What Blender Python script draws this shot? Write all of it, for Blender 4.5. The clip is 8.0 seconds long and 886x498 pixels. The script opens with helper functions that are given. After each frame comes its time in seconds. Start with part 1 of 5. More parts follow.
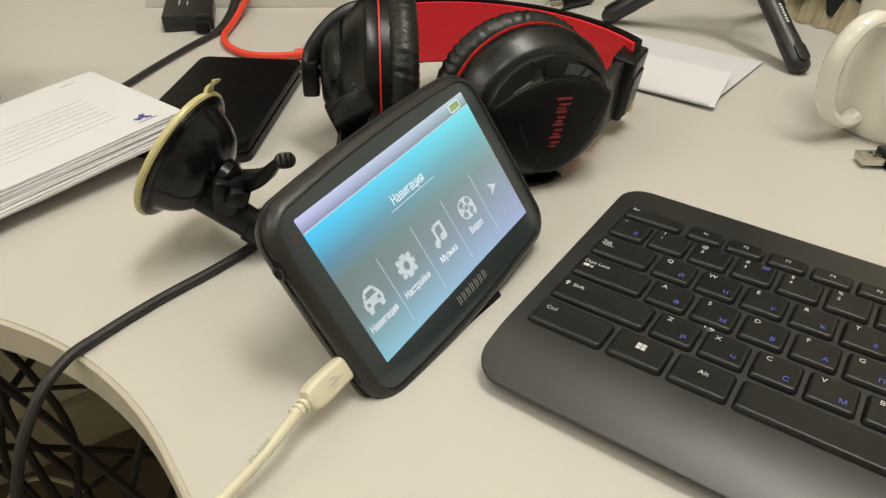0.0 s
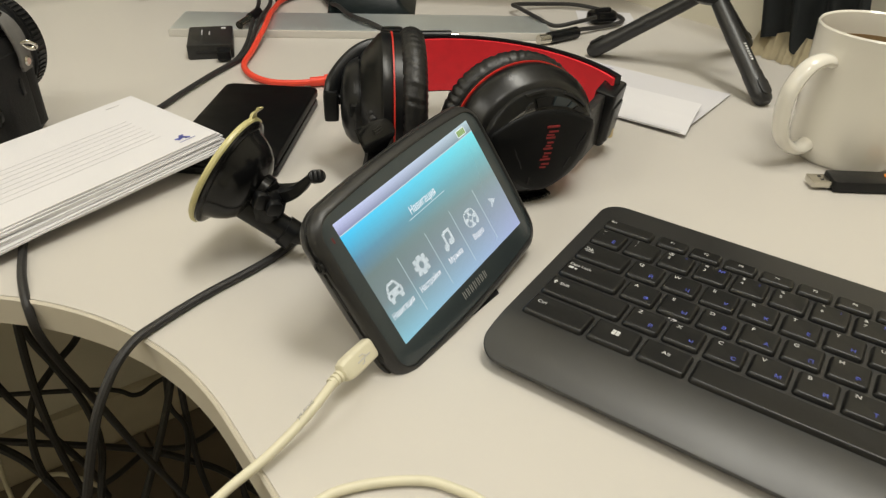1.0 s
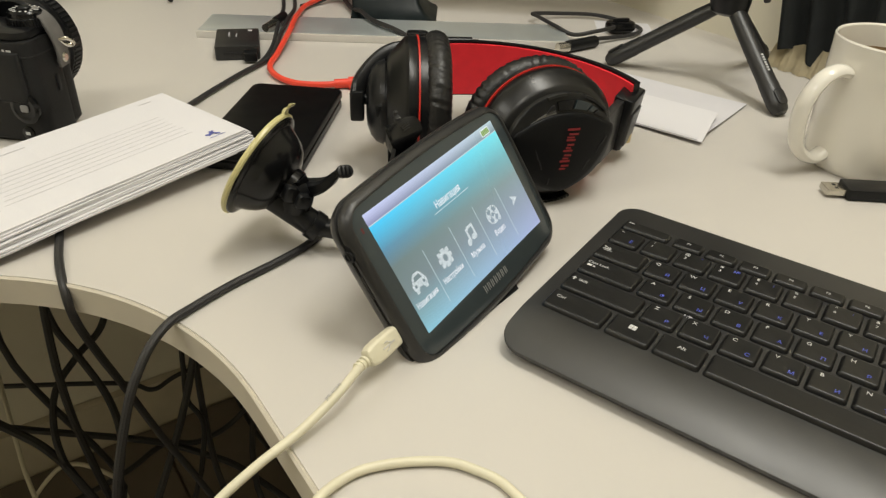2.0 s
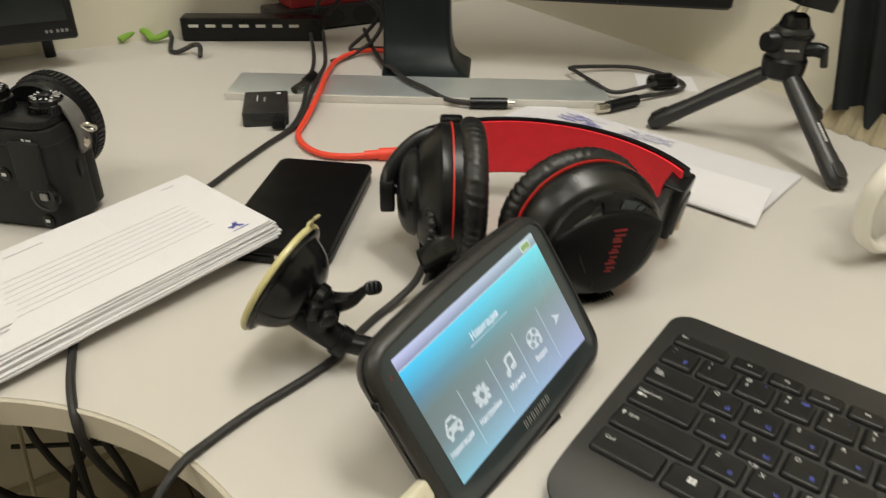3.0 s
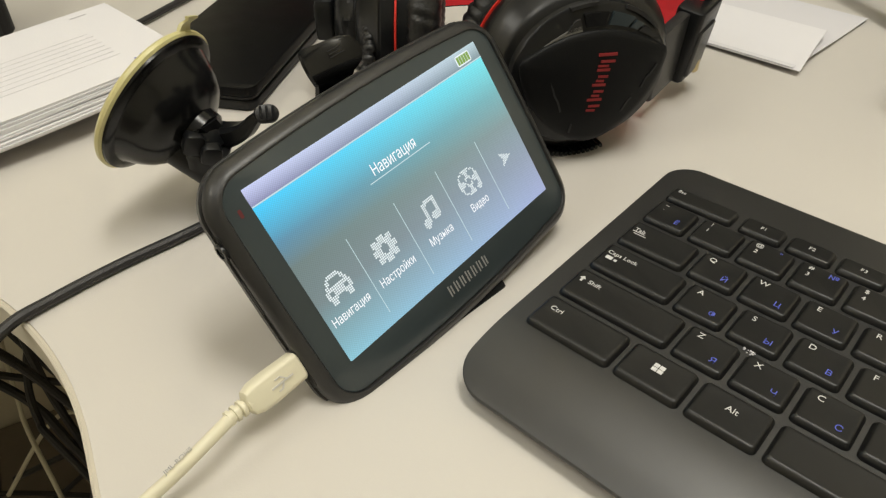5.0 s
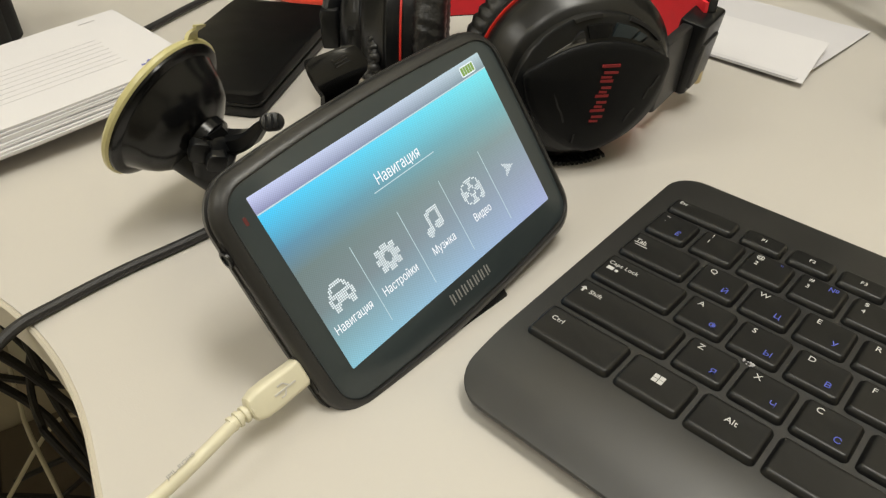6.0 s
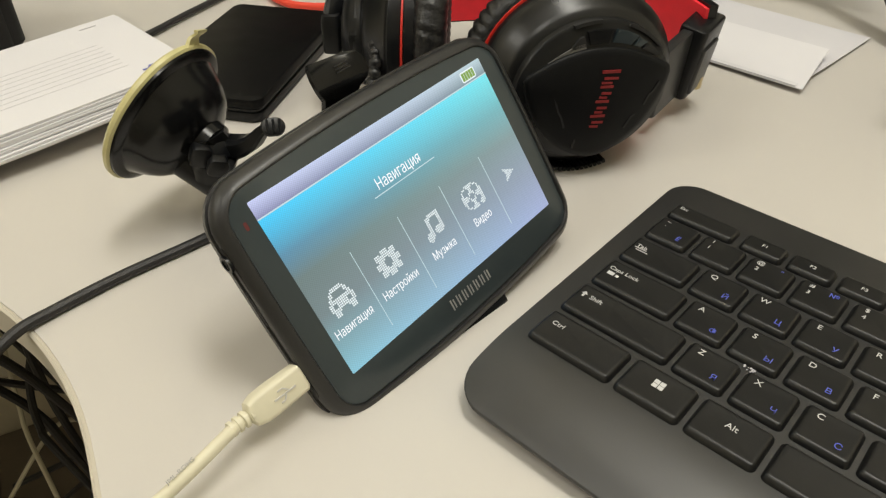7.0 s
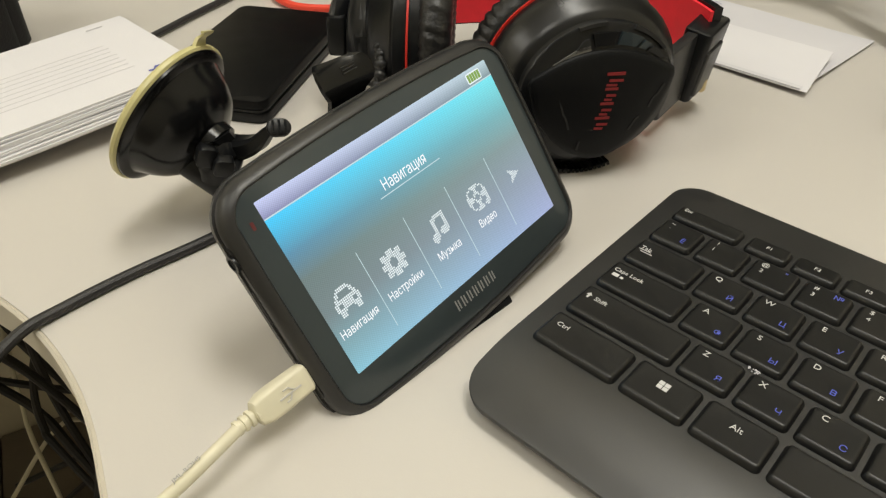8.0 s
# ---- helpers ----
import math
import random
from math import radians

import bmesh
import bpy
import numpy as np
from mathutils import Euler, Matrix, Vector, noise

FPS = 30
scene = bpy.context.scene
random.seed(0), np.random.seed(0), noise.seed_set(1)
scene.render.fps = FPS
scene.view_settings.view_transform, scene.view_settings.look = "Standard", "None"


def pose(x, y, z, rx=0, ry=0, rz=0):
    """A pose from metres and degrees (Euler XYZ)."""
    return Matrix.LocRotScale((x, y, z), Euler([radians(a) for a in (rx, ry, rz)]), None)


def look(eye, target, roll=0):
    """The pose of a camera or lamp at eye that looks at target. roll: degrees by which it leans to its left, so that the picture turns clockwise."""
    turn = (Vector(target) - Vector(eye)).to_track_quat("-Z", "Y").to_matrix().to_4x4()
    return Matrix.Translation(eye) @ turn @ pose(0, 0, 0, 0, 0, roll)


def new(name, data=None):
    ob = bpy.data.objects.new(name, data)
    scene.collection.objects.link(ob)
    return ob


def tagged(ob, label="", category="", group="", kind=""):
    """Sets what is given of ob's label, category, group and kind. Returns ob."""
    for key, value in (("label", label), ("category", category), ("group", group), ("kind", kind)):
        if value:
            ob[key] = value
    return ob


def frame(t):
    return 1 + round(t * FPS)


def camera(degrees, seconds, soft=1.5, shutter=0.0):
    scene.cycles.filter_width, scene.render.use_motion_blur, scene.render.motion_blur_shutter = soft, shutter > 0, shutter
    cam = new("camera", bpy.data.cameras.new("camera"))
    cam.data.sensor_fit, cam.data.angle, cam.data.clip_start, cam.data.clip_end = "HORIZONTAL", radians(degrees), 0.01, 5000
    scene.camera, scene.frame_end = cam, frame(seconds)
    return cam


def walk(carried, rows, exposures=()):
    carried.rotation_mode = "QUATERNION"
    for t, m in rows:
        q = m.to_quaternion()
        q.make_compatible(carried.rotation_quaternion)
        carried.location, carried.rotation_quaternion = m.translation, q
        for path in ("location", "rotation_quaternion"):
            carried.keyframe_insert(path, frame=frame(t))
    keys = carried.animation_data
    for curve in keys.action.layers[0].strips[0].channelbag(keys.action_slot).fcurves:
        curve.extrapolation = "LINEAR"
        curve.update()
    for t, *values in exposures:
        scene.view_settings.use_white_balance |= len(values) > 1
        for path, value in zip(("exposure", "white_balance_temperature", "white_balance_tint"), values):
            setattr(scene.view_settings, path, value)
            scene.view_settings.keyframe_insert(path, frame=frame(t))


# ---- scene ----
cam = camera(63.6, 8.0, soft=1.25, shutter=0.5)
PATH = [
    (0, (0.005, 0.024, 0.2), (0.004, 1.662, -0.948), 0.8),
    (0.3, (0.001, 0.012, 0.208), (0.01, 1.654, -0.935), 1.4),
    (0.5, (0.0, -0.001, 0.218), (0.016, 1.655, -0.904), 1.4),
    (1, (-0.005, -0.027, 0.225), (0.028, 1.643, -0.875), 2.0),
    (1.2, (-0.005, -0.038, 0.223), (0.033, 1.645, -0.858), 2.0),
    (2.3, (-0.013, -0.041, 0.227), (-0.023, 1.644, -0.849), 2.7),
    (2.5, (-0.012, -0.027, 0.238), (-0.04, 1.668, -0.822), 1.9),
    (2.8, (-0.006, 0.0, 0.247), (-0.062, 1.701, -0.803), 1.1),
    (3, (-0.017, 0.013, 0.254), (-0.099, 1.715, -0.792), 1.5),
    (3.2, (-0.018, 0.027, 0.255), (-0.126, 1.714, -0.813), 1.7),
    (3.5, (-0.004, 0.05, 0.245), (-0.127, 1.697, -0.883), 2.4),
    (3.7, (0.015, 0.061, 0.228), (-0.121, 1.686, -0.93), 2.1),
    (4, (0.022, 0.055, 0.21), (-0.129, 1.664, -0.969), 1.8),
    (4.2, (0.03, 0.058, 0.202), (-0.142, 1.656, -0.989), 1.1),
    (4.5, (0.038, 0.074, 0.181), (-0.144, 1.643, -1.046), 0.2),
    (5, (0.034, 0.07, 0.183), (-0.17, 1.608, -1.08), 0.0),
    (6.5, (0.034, 0.069, 0.185), (-0.178, 1.623, -1.056), 0.5),
    (7, (0.034, 0.069, 0.185), (-0.18, 1.625, -1.053), 0.5),
    (7.5, (0.033, 0.068, 0.185), (-0.182, 1.626, -1.051), 0.6),
    (8, (0.033, 0.068, 0.185), (-0.187, 1.627, -1.048), 0.6),
]
walk(cam, [(t, look(eye, target, roll)) for t, eye, target, roll in PATH])

# ---- light: a closed office room with ceiling panels ----
scene.view_settings.exposure = 0.0
world = bpy.data.worlds.new("world")
scene.world = world
world.use_nodes = True
world.node_tree.nodes["Background"].inputs[0].default_value = (0.9, 0.95, 1.0, 1)
world.node_tree.nodes["Background"].inputs[1].default_value = 0.05


def panel_lamp(x, y, w, d, power, colour):
    data = bpy.data.lights.new("ceiling_panel_light", "AREA")
    data.shape, data.size, data.size_y, data.energy, data.color = "RECTANGLE", w, d, power, colour
    ob = new("ceiling_panel_light", data)
    ob.matrix_world = pose(x, y, 1.93, 0, 0, 36)
    return ob


WARM = (1.0, 0.972, 0.885)
panel_lamp(0.40, 0.28, 0.35, 1.0, 20.0, WARM)
panel_lamp(-1.75, -0.65, 0.6, 0.8, 14.0, WARM)
panel_lamp(-0.3, -0.55, 0.6, 0.6, 8.0, WARM)

# ---- materials ----


def mat(name, colour, rough=0.5, metal=0.0, var=0.12, scale=60.0, bump=0.0, bscale=900.0, fine=0.0, coat=0.0, spec=0.5):
    """A surface with two scales of colour variation and a fine relief."""
    m = bpy.data.materials.new(name)
    m.use_nodes = True
    nt = m.node_tree
    b = nt.nodes["Principled BSDF"]
    co = nt.nodes.new("ShaderNodeTexCoord")
    n1 = nt.nodes.new("ShaderNodeTexNoise")
    n1.inputs["Scale"].default_value, n1.inputs["Detail"].default_value = scale, 5
    n2 = nt.nodes.new("ShaderNodeTexNoise")
    n2.inputs["Scale"].default_value, n2.inputs["Detail"].default_value = bscale, 2
    for n in (n1, n2):
        nt.links.new(co.outputs["Object"], n.inputs["Vector"])
    mix = nt.nodes.new("ShaderNodeMix")
    mix.data_type = "RGBA"
    mix.inputs[6].default_value = (*[c * (1 - var) for c in colour], 1)
    mix.inputs[7].default_value = (*[min(1, c * (1 + var)) for c in colour], 1)
    add = nt.nodes.new("ShaderNodeMath")
    add.operation = "MULTIPLY_ADD"
    add.inputs[1].default_value = fine
    nt.links.new(n2.outputs[0], add.inputs[0])
    nt.links.new(n1.outputs[0], add.inputs[2])
    nt.links.new(add.outputs[0], mix.inputs[0])
    nt.links.new(mix.outputs[2], b.inputs["Base Color"])
    rr = nt.nodes.new("ShaderNodeMapRange")
    rr.inputs[3].default_value, rr.inputs[4].default_value = max(0.02, rough - 0.08), min(1, rough + 0.08)
    nt.links.new(n1.outputs[0], rr.inputs[0])
    nt.links.new(rr.outputs[0], b.inputs["Roughness"])
    b.inputs["Metallic"].default_value = metal
    b.inputs["Coat Weight"].default_value = coat
    b.inputs["Coat Roughness"].default_value = 0.1
    b.inputs["Specular IOR Level"].default_value = spec
    if bump:
        bp = nt.nodes.new("ShaderNodeBump")
        bp.inputs["Strength"].default_value, bp.inputs["Distance"].default_value = bump, 0.0004
        nt.links.new(n2.outputs[0], bp.inputs["Height"])
        nt.links.new(bp.outputs[0], b.inputs["Normal"])
    return m


def glow(name, colour, strength):
    m = bpy.data.materials.new(name)
    m.use_nodes = True
    b = m.node_tree.nodes["Principled BSDF"]
    b.inputs["Base Color"].default_value = (0.02, 0.02, 0.02, 1)
    b.inputs["Emission Color"].default_value = (*colour, 1)
    b.inputs["Emission Strength"].default_value = strength
    b.inputs["Roughness"].default_value = 0.25
    return m


M_DESK = mat("desk_laminate", (0.585, 0.556, 0.517), 0.42, var=0.03, scale=9, bump=0.08, bscale=1500, fine=0.25)
M_EDGE = mat("desk_edge_band", (0.68, 0.63, 0.53), 0.5, var=0.04, scale=30)
M_WALL = mat("wall_paint", (0.78, 0.74, 0.62), 0.8, var=0.05, scale=6, bump=0.3, bscale=300)
M_CEIL = mat("ceiling_paint", (0.75, 0.74, 0.70), 0.9, var=0.03)
M_FLOOR = mat("floor_tile", (0.20, 0.168, 0.128), 0.6, var=0.3, scale=14, bump=0.2, bscale=200)
M_KB = mat("keyboard_plastic", (0.0122, 0.0122, 0.0127), 0.40, var=0.14, scale=60, bump=0.12, bscale=6000, spec=0.9)
M_KEY = mat("key_plastic", (0.0070, 0.0072, 0.0076), 0.34, var=0.15, scale=90, bump=0.07, bscale=4000, spec=0.50)
M_WELL = mat("key_well", (0.010, 0.010, 0.011), 0.6, var=0.1)
M_LEG = mat("white_print", (0.62, 0.62, 0.62), 0.6, var=0.05)
M_LEGB = mat("blue_print", (0.10, 0.13, 0.60), 0.6, var=0.05)
M_BODY = mat("dark_grey_plastic", (0.023, 0.0230, 0.0232), 0.34, var=0.12, scale=50, bump=0.15, bscale=2500)
M_BLACK = mat("black_plastic", (0.0070, 0.0075, 0.0085), 0.30, var=0.15, scale=50, bump=0.06, bscale=1500, spec=0.32)
M_GLOSSY = mat("glossy_black_plastic", (0.0070, 0.0072, 0.0078), 0.19, var=0.1, scale=50, spec=0.34)
M_SOFT = mat("black_rubber", (0.0125, 0.0125, 0.013), 0.45, var=0.15, scale=80, bump=0.2, bscale=1200)
M_LEATHER = mat("black_leatherette", (0.0105, 0.0105, 0.011), 0.38, var=0.2, scale=90, bump=0.5, bscale=900)
M_RED = mat("red_fabric", (0.90, 0.026, 0.042), 0.55, var=0.12, scale=120, bump=0.3, bscale=1600)
M_REDP = mat("red_plastic", (0.60, 0.03, 0.02), 0.4, var=0.08)
M_REDCARD = mat("dark_red_card", (0.30, 0.016, 0.020), 0.6, var=0.15, scale=30)
M_REDPRINT = mat("red_print", (0.24, 0.012, 0.014), 0.5, var=0.15, scale=300)
M_REDCABLE = mat("red_cable_sheath", (0.85, 0.07, 0.035), 0.45, var=0.06)
M_YELLOW = mat("yellowed_gel_rim", (0.60, 0.55, 0.27), 0.3, var=0.12, scale=90)
M_CREAM = mat("cream_cable_sheath", (0.72, 0.68, 0.52), 0.42, var=0.05, scale=60)
M_CABLE = mat("black_cable_sheath", (0.022, 0.021, 0.021), 0.5, var=0.2, scale=300, bump=0.7, bscale=1100)
M_PAPER = mat("white_paper", (0.72, 0.71, 0.735), 0.85, var=0.02, scale=20, bump=0.1, bscale=800)
M_INK = mat("grey_ink", (0.55, 0.54, 0.57), 0.8, var=0.05)
M_INKB = mat("blue_ink", (0.12, 0.14, 0.45), 0.8, var=0.2, scale=400)
M_MUG = mat("glazed_ceramic", (0.84, 0.81, 0.74), 0.14, var=0.03, scale=20, coat=0.4)
M_COFFEE = mat("coffee_stain", (0.30, 0.20, 0.10), 0.4, var=0.5, scale=40)
M_ALU = mat("brushed_aluminium", (0.74, 0.79, 0.80), 0.42, metal=0.75, var=0.06, scale=30, bump=0.15, bscale=1800)
M_STEEL = mat("bright_steel", (0.65, 0.62, 0.55), 0.25, metal=1.0, var=0.05)
M_ORANGE = mat("orange_plastic", (0.85, 0.28, 0.02), 0.45, var=0.05)
M_GREEN = mat("green_cable_tie", (0.22, 0.42, 0.05), 0.5, var=0.08)
M_CURTAIN = mat("dark_cloth", (0.042, 0.047, 0.050), 0.9, var=0.25, scale=40, bump=0.6, bscale=500)
M_BASE = mat("beige_baseboard", (0.62, 0.56, 0.43), 0.6, var=0.15, scale=20)
M_CAMERA = mat("textured_camera_rubber", (0.0100, 0.0102, 0.0108), 0.5, var=0.2, scale=90, bump=0.7, bscale=1100, spec=0.32)
M_STRAP = mat("worn_leather_strap", (0.15, 0.145, 0.14), 0.5, var=0.35, scale=120, bump=0.3, bscale=1500)
# letter sheet in white paper darkened by colour, since the flap catches more light
M_PAPER_DIM = mat("dimmed_white_paper", (0.66, 0.65, 0.68), 0.85, var=0.03, scale=20, bump=0.1, bscale=800)
M_VIOLET = mat("violet_stamp_ink", (0.33, 0.32, 0.58), 0.85, var=0.35, scale=300)
M_VIOLET_PALE = mat("pale_violet_ink", (0.55, 0.54, 0.66), 0.85, var=0.3, scale=300)
M_STAND = mat("dark_teal_stand", (0.006, 0.0105, 0.0115), 0.38, var=0.1, spec=0.22)
M_LED = glow("red_led", (0.6, 0.02, 0.03), 0.15)
M_SCREEN_OFF = mat("dark_monitor_glass", (0.008, 0.0125, 0.0135), 0.2, var=0.1)
M_PLATE = mat("charcoal_plate", (0.0050, 0.0054, 0.0062), 0.42, var=0.15, scale=40, bump=0.2, bscale=2000, spec=0.16)
M_BRASS = mat("warm_metal", (0.6, 0.5, 0.3), 0.3, metal=1.0)
M_PALE = mat("pale_grey_plastic", (0.62, 0.60, 0.56), 0.5, var=0.04)
M_FRINGE = mat("cream_cloth", (0.66, 0.58, 0.40), 0.9, var=0.15, scale=60)
M_SHOULDER = mat("satin_shoulder", (0.0055, 0.0056, 0.0058), 0.30, var=0.12, scale=40, spec=0.45)
M_PALE_SLIT = mat("bright_slit_lining", (0.20, 0.195, 0.185), 0.35, metal=0.4, var=0.1)
M_WINDOW = mat("smoked_window", (0.030, 0.042, 0.048), 0.12, var=0.1)
M_DRIVE = mat("satin_black_shell", (0.004, 0.004, 0.0042), 0.42, var=0.15, scale=60, bump=0.1, bscale=1500, spec=0.15)
M_MARK = mat("silver_print", (0.24, 0.24, 0.24), 0.4, var=0.05)
M_GLASS = mat("black_bezel_glass", (0.042, 0.054, 0.059), 0.16, var=0.1, scale=30)
M_ICON = glow("icon_white", (0.85, 0.93, 0.95), 0.95)
M_WORD = glow("word_white", (0.95, 0.97, 1.0), 1.0)
M_LINE = glow("screen_line", (0.75, 0.95, 1.0), 0.75)
M_BATT = glow("battery_green", (0.35, 0.60, 0.12), 0.6)

# ---- mesh helpers ----


def mesh_of(bm, smooth=True):
    me = bpy.data.meshes.new("mesh")
    bm.normal_update()
    bm.to_mesh(me)
    bm.free()
    if smooth:
        me.polygons.foreach_set("use_smooth", [True] * len(me.polygons))
        me.set_sharp_from_angle(angle=radians(35))
    return me


def part(name, bm, material, parent=None, label="", m=None, smooth=True):
    """Links a bmesh or a mesh as ONE object under a thing or a part."""
    me = mesh_of(bm, smooth) if isinstance(bm, bmesh.types.BMesh) else bm
    if material and not me.materials:
        me.materials.append(material)
    ob = new(name, me)
    if parent:
        ob.parent = parent
    if m is not None:
        ob.matrix_basis = m
    if label:
        ob["label"] = label
    return ob


def thing(name, label, category, m=None, group="", kind=""):
    ob = new(name)
    ob.empty_display_size = 0.01
    if m is not None:
        ob.matrix_basis = m
    return tagged(ob, label, category, group, kind)


def rrect(w, d, r, n=5, cx=0.0, cy=0.0):
    """Points of a rounded rectangle, counter-clockwise."""
    out = []
    r = min(r, w / 2 - 1e-5, d / 2 - 1e-5)
    for k, (sx, sy) in enumerate(((1, 1), (-1, 1), (-1, -1), (1, -1))):
        for i in range(n + 1):
            a = math.pi / 2 * (k + i / n)
            out.append((cx + sx * (w / 2 - r) + r * math.cos(a), cy + sy * (d / 2 - r) + r * math.sin(a)))
    return out


def loft(rings, bm=None, cap0=True, cap1=True, closed=False):
    """A skin over rings of 3D points of equal count."""
    bm = bm or bmesh.new()
    vs = [[bm.verts.new(p) for p in ring] for ring in rings]
    n = len(rings[0])
    pairs = list(zip(vs, vs[1:])) + ([(vs[-1], vs[0])] if closed else [])
    for a, b in pairs:
        for i in range(n):
            bm.faces.new((a[i], a[(i + 1) % n], b[(i + 1) % n], b[i]))
    if not closed:
        if cap0:
            bm.faces.new(vs[0][::-1])
        if cap1:
            bm.faces.new(vs[-1])
    return bm


def slab(w, d, h, r=0.002, e=0.0006, n=5, z0=0.0, bm=None, cx=0.0, cy=0.0):
    """A rounded box with a soft edge, standing on z0."""
    spec = ((z0, -e), (z0 + e, 0), (z0 + h - e, 0), (z0 + h - e * 0.3, -e * 0.3), (z0 + h, -e))
    return loft([[(x, y, z) for x, y in rrect(w + 2 * o, d + 2 * o, r + o, n, cx, cy)] for z, o in spec], bm)


def revolve(profile, n=40, sx=1.0, sy=1.0, bm=None, cap0=True, cap1=True):
    """Turns (radius, z) about z; sx, sy make it oval."""
    return loft([[(r * sx * math.cos(6.2831853 * i / n), r * sy * math.sin(6.2831853 * i / n), z) for i in range(n)] for r, z in profile], bm, cap0, cap1)


def smooth_line(pts, steps=10):
    """A Catmull-Rom line through the points."""
    p = [Vector(q) for q in pts]
    p = [2 * p[0] - p[1]] + p + [2 * p[-1] - p[-2]]
    out = []
    for i in range(1, len(p) - 2):
        for k in range(steps):
            t = k / steps
            a, b, c, d = p[i - 1:i + 3]
            out.append(0.5 * ((2 * b) + (c - a) * t + (2 * a - 5 * b + 4 * c - d) * t * t + (3 * b - a - 3 * c + d) * t ** 3))
    return out + [p[-2]]


def tube(pts, radius, n=10, steps=10, bm=None, flat=1.0):
    """A round cable along a smooth line; radius may be a function of 0..1."""
    line = smooth_line(pts, steps)
    rings, up = [], Vector((0, 0, 1))
    for i, q in enumerate(line):
        tan = (line[min(i + 1, len(line) - 1)] - line[max(i - 1, 0)]).normalized()
        side = tan.cross(up)
        side = side.normalized() if side.length > 1e-4 else Vector((1, 0, 0))
        v = side.cross(tan).normalized()
        r = radius(i / (len(line) - 1)) if callable(radius) else radius
        rings.append([q + side * (r * math.cos(6.2831853 * k / n)) + v * (r * flat * math.sin(6.2831853 * k / n)) for k in range(n)])
    return loft(rings, bm)


def words(body, size, depth=0.00006, ax="CENTER"):
    """A mesh of letters in the built-in font, in the xy plane."""
    cu = bpy.data.curves.new("letters", "FONT")
    cu.body, cu.size, cu.align_x, cu.align_y, cu.extrude, cu.resolution_u = body, size, ax, "CENTER", depth, 3
    ob = bpy.data.objects.new("letters", cu)
    scene.collection.objects.link(ob)
    me = bpy.data.meshes.new_from_object(ob.evaluated_get(bpy.context.evaluated_depsgraph_get()))
    bpy.data.objects.remove(ob)
    me.materials.clear()
    return me


def strip(pts, w, z=0.0, h=0.0001, bm=None):
    """A thin printed bar along straight pieces in the xy plane."""
    bm = bm or bmesh.new()
    for (x0, y0), (x1, y1) in zip(pts, pts[1:]):
        d = Vector((x1 - x0, y1 - y0))
        s = Vector((-d.y, d.x)).normalized() * w / 2
        ring = [(x0 + s.x, y0 + s.y), (x0 - s.x, y0 - s.y), (x1 - s.x, y1 - s.y), (x1 + s.x, y1 + s.y)]
        loft([[(x, y, z) for x, y in ring], [(x, y, z + h) for x, y in ring]], bm)
    return bm


def boxes(items, bm=None):
    """Several plain boxes (x, y, z, w, d, h), centred, in one mesh."""
    bm = bm or bmesh.new()
    for x, y, z, w, d, h in items:
        bmesh.ops.create_cube(bm, size=1, matrix=Matrix.Translation((x, y, z)) @ Matrix.Diagonal((w, d, h, 1)))
    return bm


def frame_from(origin, xdir, ydir):
    """A pose with its x along xdir and its y near ydir."""
    x = Vector(xdir).normalized()
    z = x.cross(Vector(ydir)).normalized()
    y = z.cross(x)
    m = Matrix((x, y, z)).transposed().to_4x4()
    m.translation = origin
    return m

# ---- structure ----


# the desk stands in the corner of two walls; its front is a hollow arc between two straight wings
BACK = Vector((0.809, 0.588))      # along the wall behind the left wing
SIDE = Vector((0.588, -0.809))     # along the wall behind the right wing
CORNER = Vector((0.0, 1.206))


def desk_outline():
    pts = [tuple(CORNER - BACK * 1.9), tuple(CORNER - BACK * 1.9 + SIDE * 0.58)]
    for i in range(33):
        a = radians(126 - 90 * i / 32)
        pts.append((-0.245 + 0.1940 * math.cos(a), 0.070 + 0.1940 * math.sin(a)))
    pts += [tuple(CORNER + SIDE * 1.75 - BACK * 0.67), tuple(CORNER + SIDE * 1.75), tuple(CORNER)]
    return pts


def build_desk():
    desk = thing("desk", "light grey laminate office desk with a curved cream edge", "desk")
    out = desk_outline()
    part("desktop", loft([[(x, y, z) for x, y in out] for z in (-0.0168, 0.0)]), M_DESK, desk, smooth=False)
    # the edge band runs along the curved front, a little proud
    front = out[1:36]
    bm = bmesh.new()
    rings = []
    for i, (x, y) in enumerate(front):
        x0, y0 = front[max(i - 1, 0)]
        x1, y1 = front[min(i + 1, len(front) - 1)]
        n = Vector((y1 - y0, x0 - x1, 0)).normalized()
        p = Vector((x, y, 0))
        q = lambda o, z: tuple(p + n * o + Vector((0, 0, z)))
        rings.append([q(0.0, -0.0008), q(0.0012, 0.0002), q(0.0022, -0.001), q(0.0022, -0.0170), q(0.0012, -0.0178), q(0.0, -0.0171)])
    loft(rings, bm)
    part("edge_band", bm, M_EDGE, desk, "cream plastic edge band")
    return desk


build_desk()


def wall(name, a, b, z0, z1, material, thick=0.08):
    a, b = Vector(a), Vector(b)
    d = (b - a).normalized()
    n = Vector((d.y, -d.x)) * thick
    ring = [a, b, b - n, a - n]
    ob = part(name, loft([[(p.x, p.y, z) for p in ring] for z in (z0, z1)]), material, smooth=False)
    return tagged(ob, kind="structure")


FLOOR_Z, CEIL_Z = -0.73, 1.95
def at(k, j):
    return tuple(CORNER + BACK * k + SIDE * j)


